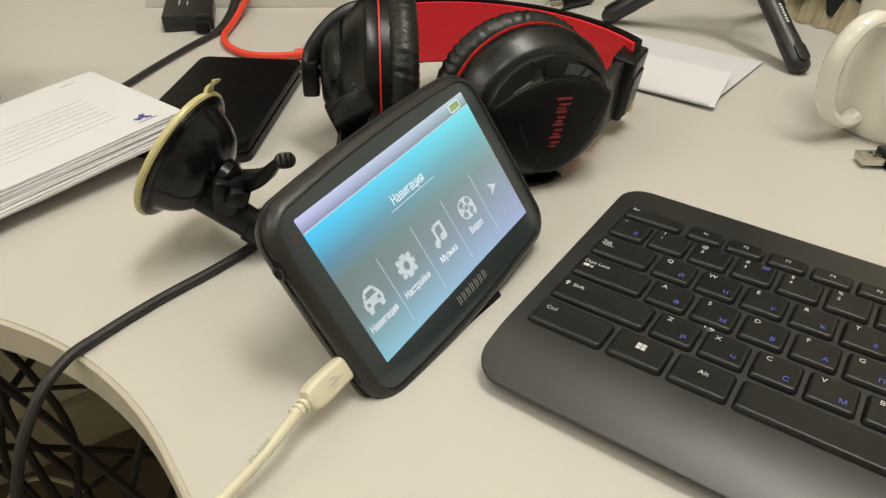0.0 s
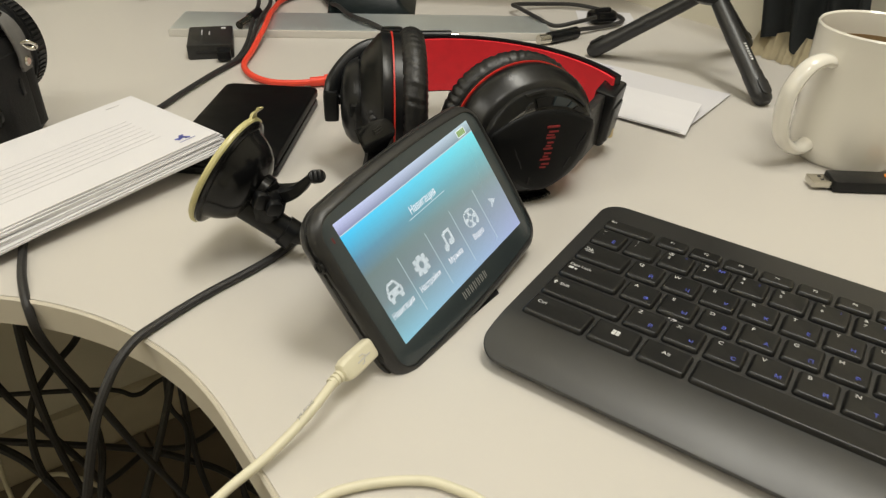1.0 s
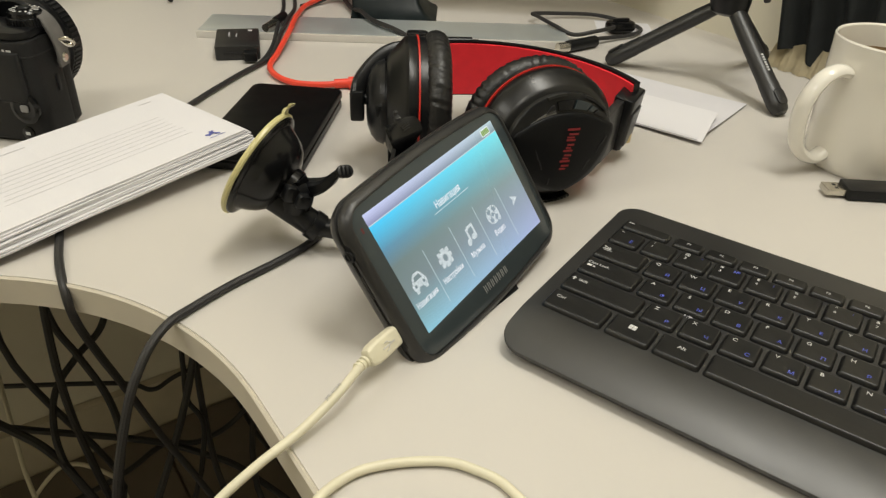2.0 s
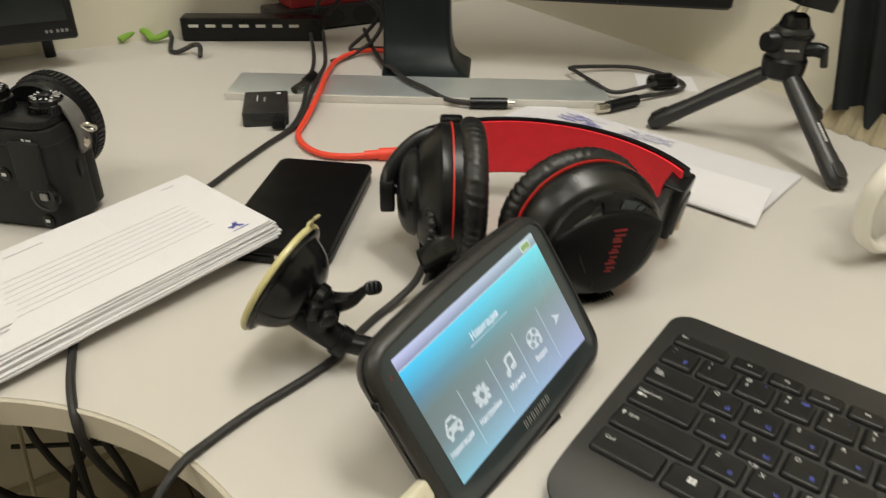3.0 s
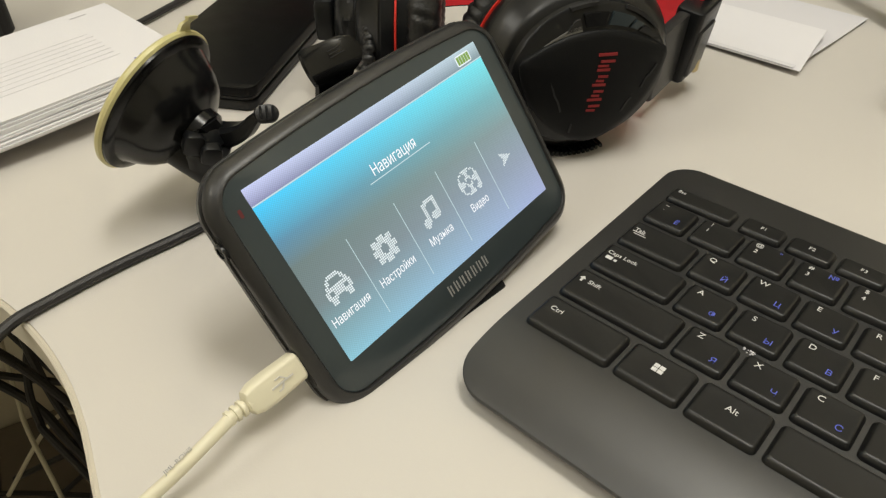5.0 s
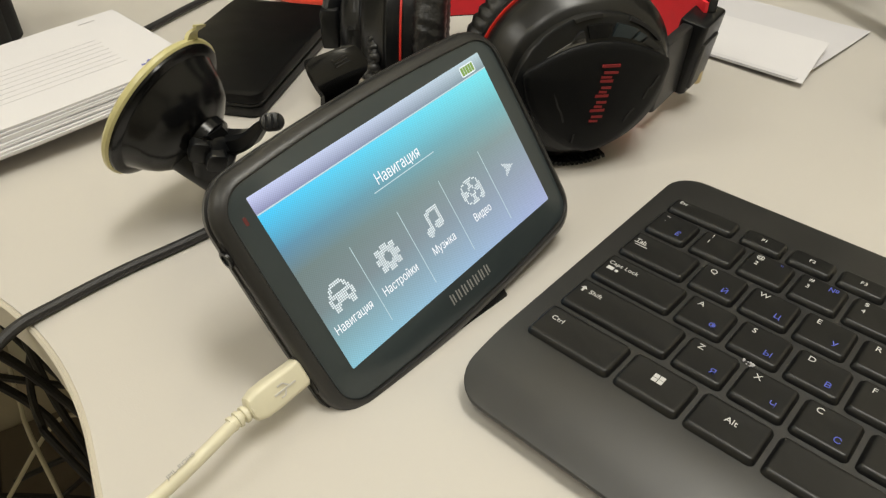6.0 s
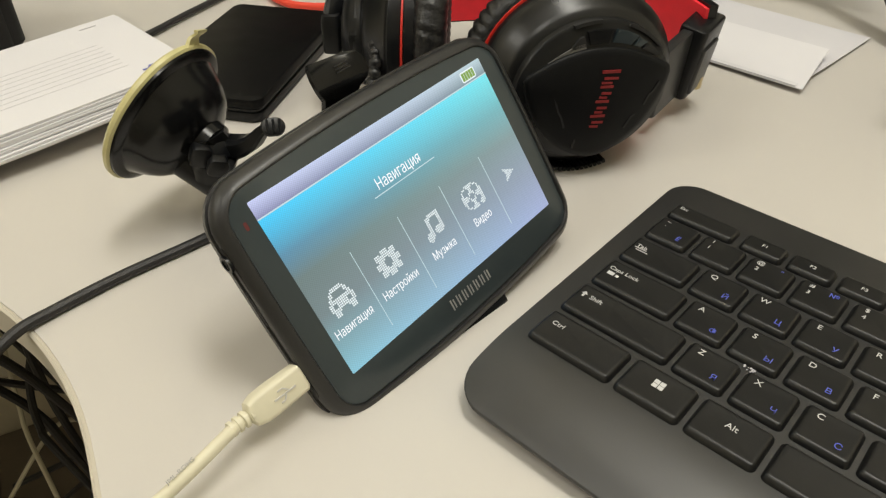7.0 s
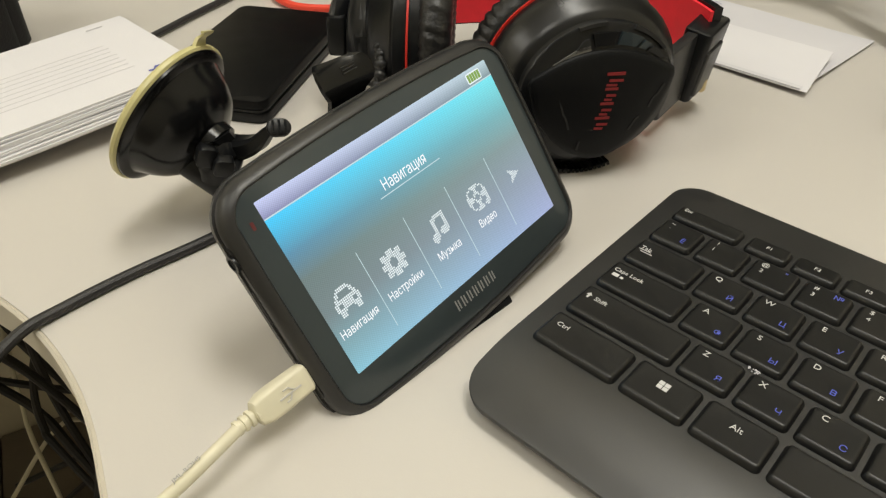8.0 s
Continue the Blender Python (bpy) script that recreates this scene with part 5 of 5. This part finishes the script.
cable("red_cable", "bright red flat cable curling to the headset", [(-0.070, 0.570, 0.006), (-0.098, 0.566, 0.005), (-0.122, 0.561, 0.004), (-0.146, 0.562, 0.004), (-0.166, 0.578, 0.004), (-0.178, 0.604, 0.004), (-0.1785, 0.640, 0.005), (-0.177, 0.690, 0.012), (-0.180, 0.735, 0.013), (-0.184, 0.775, 0.008), (-0.184, 0.817, 0.006), (-0.172, 0.848, 0.006), (-0.152, 0.864, 0.006), (-0.118, 0.862, 0.006)], 0.0027, M_REDCABLE, [("plug", (-0.066, 0.571, 0.006), (-0.100, 0.5655, 0.005), 0.0054, M_REDCABLE, "red moulded plug"), ("plug_neck", (-0.100, 0.5655, 0.005), (-0.112, 0.5632, 0.0045), 0.0040, M_REDCABLE, "")])
cable("usb_cable", "black cable with a moulded connector before bar", [(-0.165, 0.905, 0.020), (-0.150, 0.870, 0.008), (-0.130, 0.815, 0.006), (-0.116, 0.785, 0.011), (-0.098, 0.750, 0.0105), (-0.074, 0.722, 0.0105), (-0.050, 0.704, 0.006), (-0.026, 0.697, 0.0055)], 0.0026, M_CABLE, [("connector", (-0.027, 0.697, 0.0058), (0.010, 0.701, 0.0058), 0.0056, M_BLACK, "black moulded connector"), ("connector_tip", (0.010, 0.701, 0.0058), (0.017, 0.702, 0.0058), 0.0034, M_STEEL, "")])
cable("coiled_cable", "black coiled cable with a usb plug on desk", [(0.128, 0.712, 0.006), (0.146, 0.735, 0.006), (0.168, 0.752, 0.004), (0.192, 0.768, 0.004), (0.205, 0.790, 0.004), (0.193, 0.818, 0.004), (0.160, 0.841, 0.005), (0.115, 0.836, 0.006), (0.084, 0.818, 0.009), (0.087, 0.803, 0.010), (0.104, 0.766, 0.0095), (0.122, 0.748, 0.006), (0.146, 0.750, 0.010), (0.170, 0.770, 0.010)], 0.0022, M_CABLE, [("plug", (0.099, 0.697, 0.0055), (0.112, 0.703, 0.0055), 0.0052, M_STEEL, "dull metal plug"), ("plug_body", (0.110, 0.702, 0.0060), (0.142, 0.726, 0.0060), 0.0062, M_BLACK, "black plug body")])
cable("stand_cable", "thin black cable looped beside monitor stand", [(-0.235, 0.930, 0.020), (-0.222, 0.925, 0.050), (-0.190, 0.915, 0.062), (-0.155, 0.900, 0.055), (-0.140, 0.885, 0.035), (-0.150, 0.872, 0.015), (-0.170, 0.850, 0.005), (-0.190, 0.820, 0.004)], 0.0026, M_CABLE)
cable("loop_cable", "thin black cable bunched behind the hub end", [(-0.215, 0.925, 0.030), (-0.195, 0.930, 0.052), (-0.165, 0.905, 0.058), (-0.146, 0.900, 0.040), (-0.160, 0.890, 0.020), (-0.178, 0.872, 0.004), (-0.150, 0.880, 0.004), (-0.136, 0.875, 0.006)], 0.0024, M_CABLE)
note = part("paper_note", slab(0.064, 0.052, 0.0004, 0.001, 0.0001), M_PAPER, None, "", pose(0.189, 0.806, 0, 0, 0, -4))
tagged(note, "small white paper note beneath coiled cable", "note")
clip = thing("black_clip", "small black plastic clip on paper note", "clip", pose(0.180, 0.786, 0.0005, 0, 0, 20))
part("clip_body", slab(0.034, 0.022, 0.013, 0.009, 0.004), M_GLOSSY, clip)
part("clip_arm", slab(0.020, 0.006, 0.004, 0.002, 0.001, z0=0.012), M_BLACK, clip)
strap = thing("green_strap", "green fabric strap end with a black cord", "strap")
part("ribbon", tube([(-0.462, 0.868, 0.005), (-0.447, 0.888, 0.013), (-0.435, 0.886, 0.011), (-0.422, 0.877, 0.006), (-0.407, 0.888, 0.011)], 0.0050, 10, 8, flat=0.75), M_GREEN, strap)
part("cord", tube([(-0.407, 0.890, 0.011), (-0.396, 0.868, 0.010), (-0.388, 0.842, 0.003), (-0.375, 0.834, 0.004), (-0.360, 0.842, 0.010), (-0.348, 0.832, 0.012), (-0.344, 0.819, 0.004)], 0.0028, 10, 8), M_CABLE, strap)

# white charging cable of the navigator
PLUG_A = NAV @ Vector((-0.0660, -0.0232, -0.0060))
OUT = (NAV.to_3x3() @ Vector((-1, 0, 0))).normalized()


def build_charger():
    cb = thing("charging_cable", "cream usb charging cable plugged into the navigator", "cable")
    way = OUT * 0.0205 + NAV.to_3x3() @ Vector((0, 0.0010, 0.0008))
    m = frame_from(PLUG_A, way, NAV.to_3x3() @ Vector((0, 1, 0))) @ Matrix.Diagonal((0.95, 0.82, 0.84, 1))
    bm = bmesh.new()
    loft([[(x, y, z) for y, z in rrect(w, h, 0.0022, 5)] for x, w, h in ((0.0005, 0.0100, 0.0060), (0.0015, 0.0118, 0.0076), (0.0140, 0.0124, 0.0082), (0.0185, 0.0120, 0.0080), (0.0215, 0.0098, 0.0070), (0.0225, 0.0060, 0.0056))], bm)
    plug = part("plug", bm, M_CREAM, cb, "cream moulded plug", m)
    part("plug_emblem", strip([(0.0055, -0.0002), (0.0140, -0.0002)], 0.0007, -0.00445, 0.0004, strip([(0.0080, 0.0), (0.0098, 0.0022), (0.0118, 0.0022)], 0.0005, -0.00445, 0.0004, strip([(0.0092, 0.0), (0.0108, -0.0024), (0.0122, -0.0024)], 0.0005, -0.00445, 0.0004))), M_PALE, plug, "moulded emblem")
    relief = bmesh.new()
    for k in range(4):
        x = 0.0215 + 0.0024 * k
        r = 0.0036 - 0.00018 * k
        loft([[(xx, rr * math.cos(q), rr * math.sin(q)) for q in (6.2831853 * i / 16 for i in range(16))] for xx, rr in ((x - 0.0008, r - 0.0006), (x - 0.0006, r), (x + 0.0006, r), (x + 0.0008, r - 0.0006))], relief)
    part("strain_relief", relief, M_CREAM, plug, "ribbed strain relief")
    p0 = m @ Vector((0.020, 0, 0))
    p1 = m @ Vector((0.0260, 0, 0))
    pts = [p0, p1, (-0.0494, 0.1795, 0.0130), (-0.0558, 0.1705, 0.0098), (-0.0660, 0.1580, 0.0058), (-0.0790, 0.1435, 0.0030), (-0.0930, 0.1285, -0.0040), (-0.104, 0.114, -0.018), (-0.112, 0.092, -0.040), (-0.095, 0.078, -0.045), (-0.068, 0.095, -0.020), (-0.0560, 0.1230, 0.0020), (-0.0440, 0.1410, 0.0024), (-0.0280, 0.1485, 0.0024), (-0.0070, 0.1510, 0.0024), (0.0060, 0.1475, 0.0024), (0.0180, 0.1400, 0.0024), (0.030, 0.120, 0.0024), (0.034, 0.080, 0.0024)]
    part("sheath", tube(pts, 0.0020, 12, 10), M_CREAM, cb)


build_charger()

# printed code on the charging cable
code = part("cable_print", words("JML-ROHS", 0.0021, 0.00002), M_MARK, bpy.data.objects["charging_cable"], "grey printed letters", frame_from((-0.0533, 0.1748, 0.01415), (0.0075, 0.0106, 0.0034), (-0.0106, 0.0075, 0.0)), smooth=False)

# tangle under the desk
random.seed(7)
for i in range(13):
    x, y = -0.62 + 0.055 * i + random.uniform(-0.03, 0.03), 0.30 + 0.04 * i * 0.5 + random.uniform(-0.05, 0.10)
    z1 = FLOOR_Z + 0.012
    pts = [(x, y + 0.10, -0.05), (x + random.uniform(-0.06, 0.06), y + 0.04, -0.22), (x + random.uniform(-0.10, 0.10), y + random.uniform(-0.05, 0.08), -0.42), (x + random.uniform(-0.16, 0.16), y + random.uniform(-0.10, 0.10), -0.60), (x + random.uniform(-0.25, 0.25), y + random.uniform(-0.15, 0.12), z1), (x + random.uniform(-0.35, 0.35), y + random.uniform(-0.20, 0.12), z1)]
    white = i == 11
    cable("hanging_cable", "white cable hanging under the desk" if white else "black cable hanging in a tangle under desk", pts, 0.0034 if not white else 0.0028, M_CREAM if white else M_CABLE, n=8, steps=8)
for i in range(9):
    x, y = random.uniform(-0.75, -0.15), random.uniform(0.05, 0.65)
    a = random.uniform(0, 3.14)
    pts = [(x + 0.16 * (k - 2) * math.cos(a) + random.uniform(-0.06, 0.06), y + 0.16 * (k - 2) * math.sin(a) + random.uniform(-0.06, 0.06), FLOOR_Z + 0.014 + 0.005 * (i % 3) + (0.05 if k == 2 and i % 2 else 0)) for k in range(5)]
    cable("floor_cable", "white cable lying on the floor" if i % 4 == 3 else "black cable lying on the tiled floor", pts, 0.0036, M_CREAM if i % 4 == 3 else M_CABLE, n=8, steps=8)
# cables that cross close under the opening
for pts, r, label in (
    ([(-0.395, 0.50, -0.03), (-0.372, 0.470, -0.13), (-0.354, 0.450, -0.186), (-0.332, 0.439, -0.215), (-0.307, 0.424, -0.247), (-0.292, 0.404, -0.275), (-0.286, 0.372, -0.304), (-0.30, 0.33, -0.42), (-0.34, 0.30, -0.70)], 0.0034, "black"),
    ([(-0.300, 0.52, -0.03), (-0.318, 0.495, -0.15), (-0.326, 0.480, -0.208), (-0.342, 0.452, -0.227), (-0.353, 0.426, -0.244), (-0.350, 0.403, -0.268), (-0.338, 0.385, -0.291), (-0.321, 0.375, -0.309), (-0.25, 0.36, -0.45), (-0.20, 0.38, -0.71)], 0.0032, "black"),
    ([(-0.56, 0.43, -0.29), (-0.425, 0.457, -0.333), (-0.381, 0.471, -0.352), (-0.312, 0.488, -0.377), (-0.263, 0.492, -0.397), (-0.210, 0.486, -0.421), (-0.12, 0.46, -0.50), (-0.05, 0.44, -0.71)], 0.0036, "black"),
    ([(-0.285, 0.56, -0.03), (-0.279, 0.54, -0.20), (-0.276, 0.516, -0.296), (-0.269, 0.496, -0.320), (-0.251, 0.483, -0.339), (-0.247, 0.455, -0.366), (-0.248, 0.433, -0.383), (-0.28, 0.40, -0.50), (-0.33, 0.38, -0.71)], 0.0028, "black"),
    ([(-0.60, 0.44, -0.24), (-0.47, 0.43, -0.27), (-0.399, 0.424, -0.305), (-0.372, 0.420, -0.327), (-0.352, 0.411, -0.347), (-0.30, 0.39, -0.45), (-0.25, 0.35, -0.71)], 0.0042, "black"),
    ([(-0.55, 0.58, -0.40), (-0.410, 0.619, -0.422), (-0.373, 0.626, -0.437), (-0.344, 0.649, -0.429), (-0.25, 0.69, -0.40), (-0.18, 0.72, -0.30), (-0.17, 0.74, -0.03)], 0.0030, "black"),
    ([(-0.50, 0.46, -0.52), (-0.376, 0.510, -0.465), (-0.336, 0.550, -0.453), (-0.295, 0.565, -0.459), (-0.254, 0.599, -0.445), (-0.20, 0.62, -0.35), (-0.19, 0.63, -0.03)], 0.0034, "black"),
    ([(-0.50, 0.55, -0.30), (-0.46, 0.49, -0.35), (-0.445, 0.466, -0.385), (-0.432, 0.448, -0.409), (-0.40, 0.41, -0.52), (-0.42, 0.38, -0.71)], 0.0024, "white"),
    ([(-0.48, 0.43, -0.50), (-0.419, 0.458, -0.410), (-0.398, 0.478, -0.407), (-0.362, 0.480, -0.427), (-0.350, 0.473, -0.439), (-0.33, 0.45, -0.55), (-0.36, 0.42, -0.71)], 0.0024, "white"),
):
    cable("slack_cable", label + " cable hanging slack below the desk opening", pts, r, M_CREAM if label == "white" else M_CABLE, n=8, steps=8)
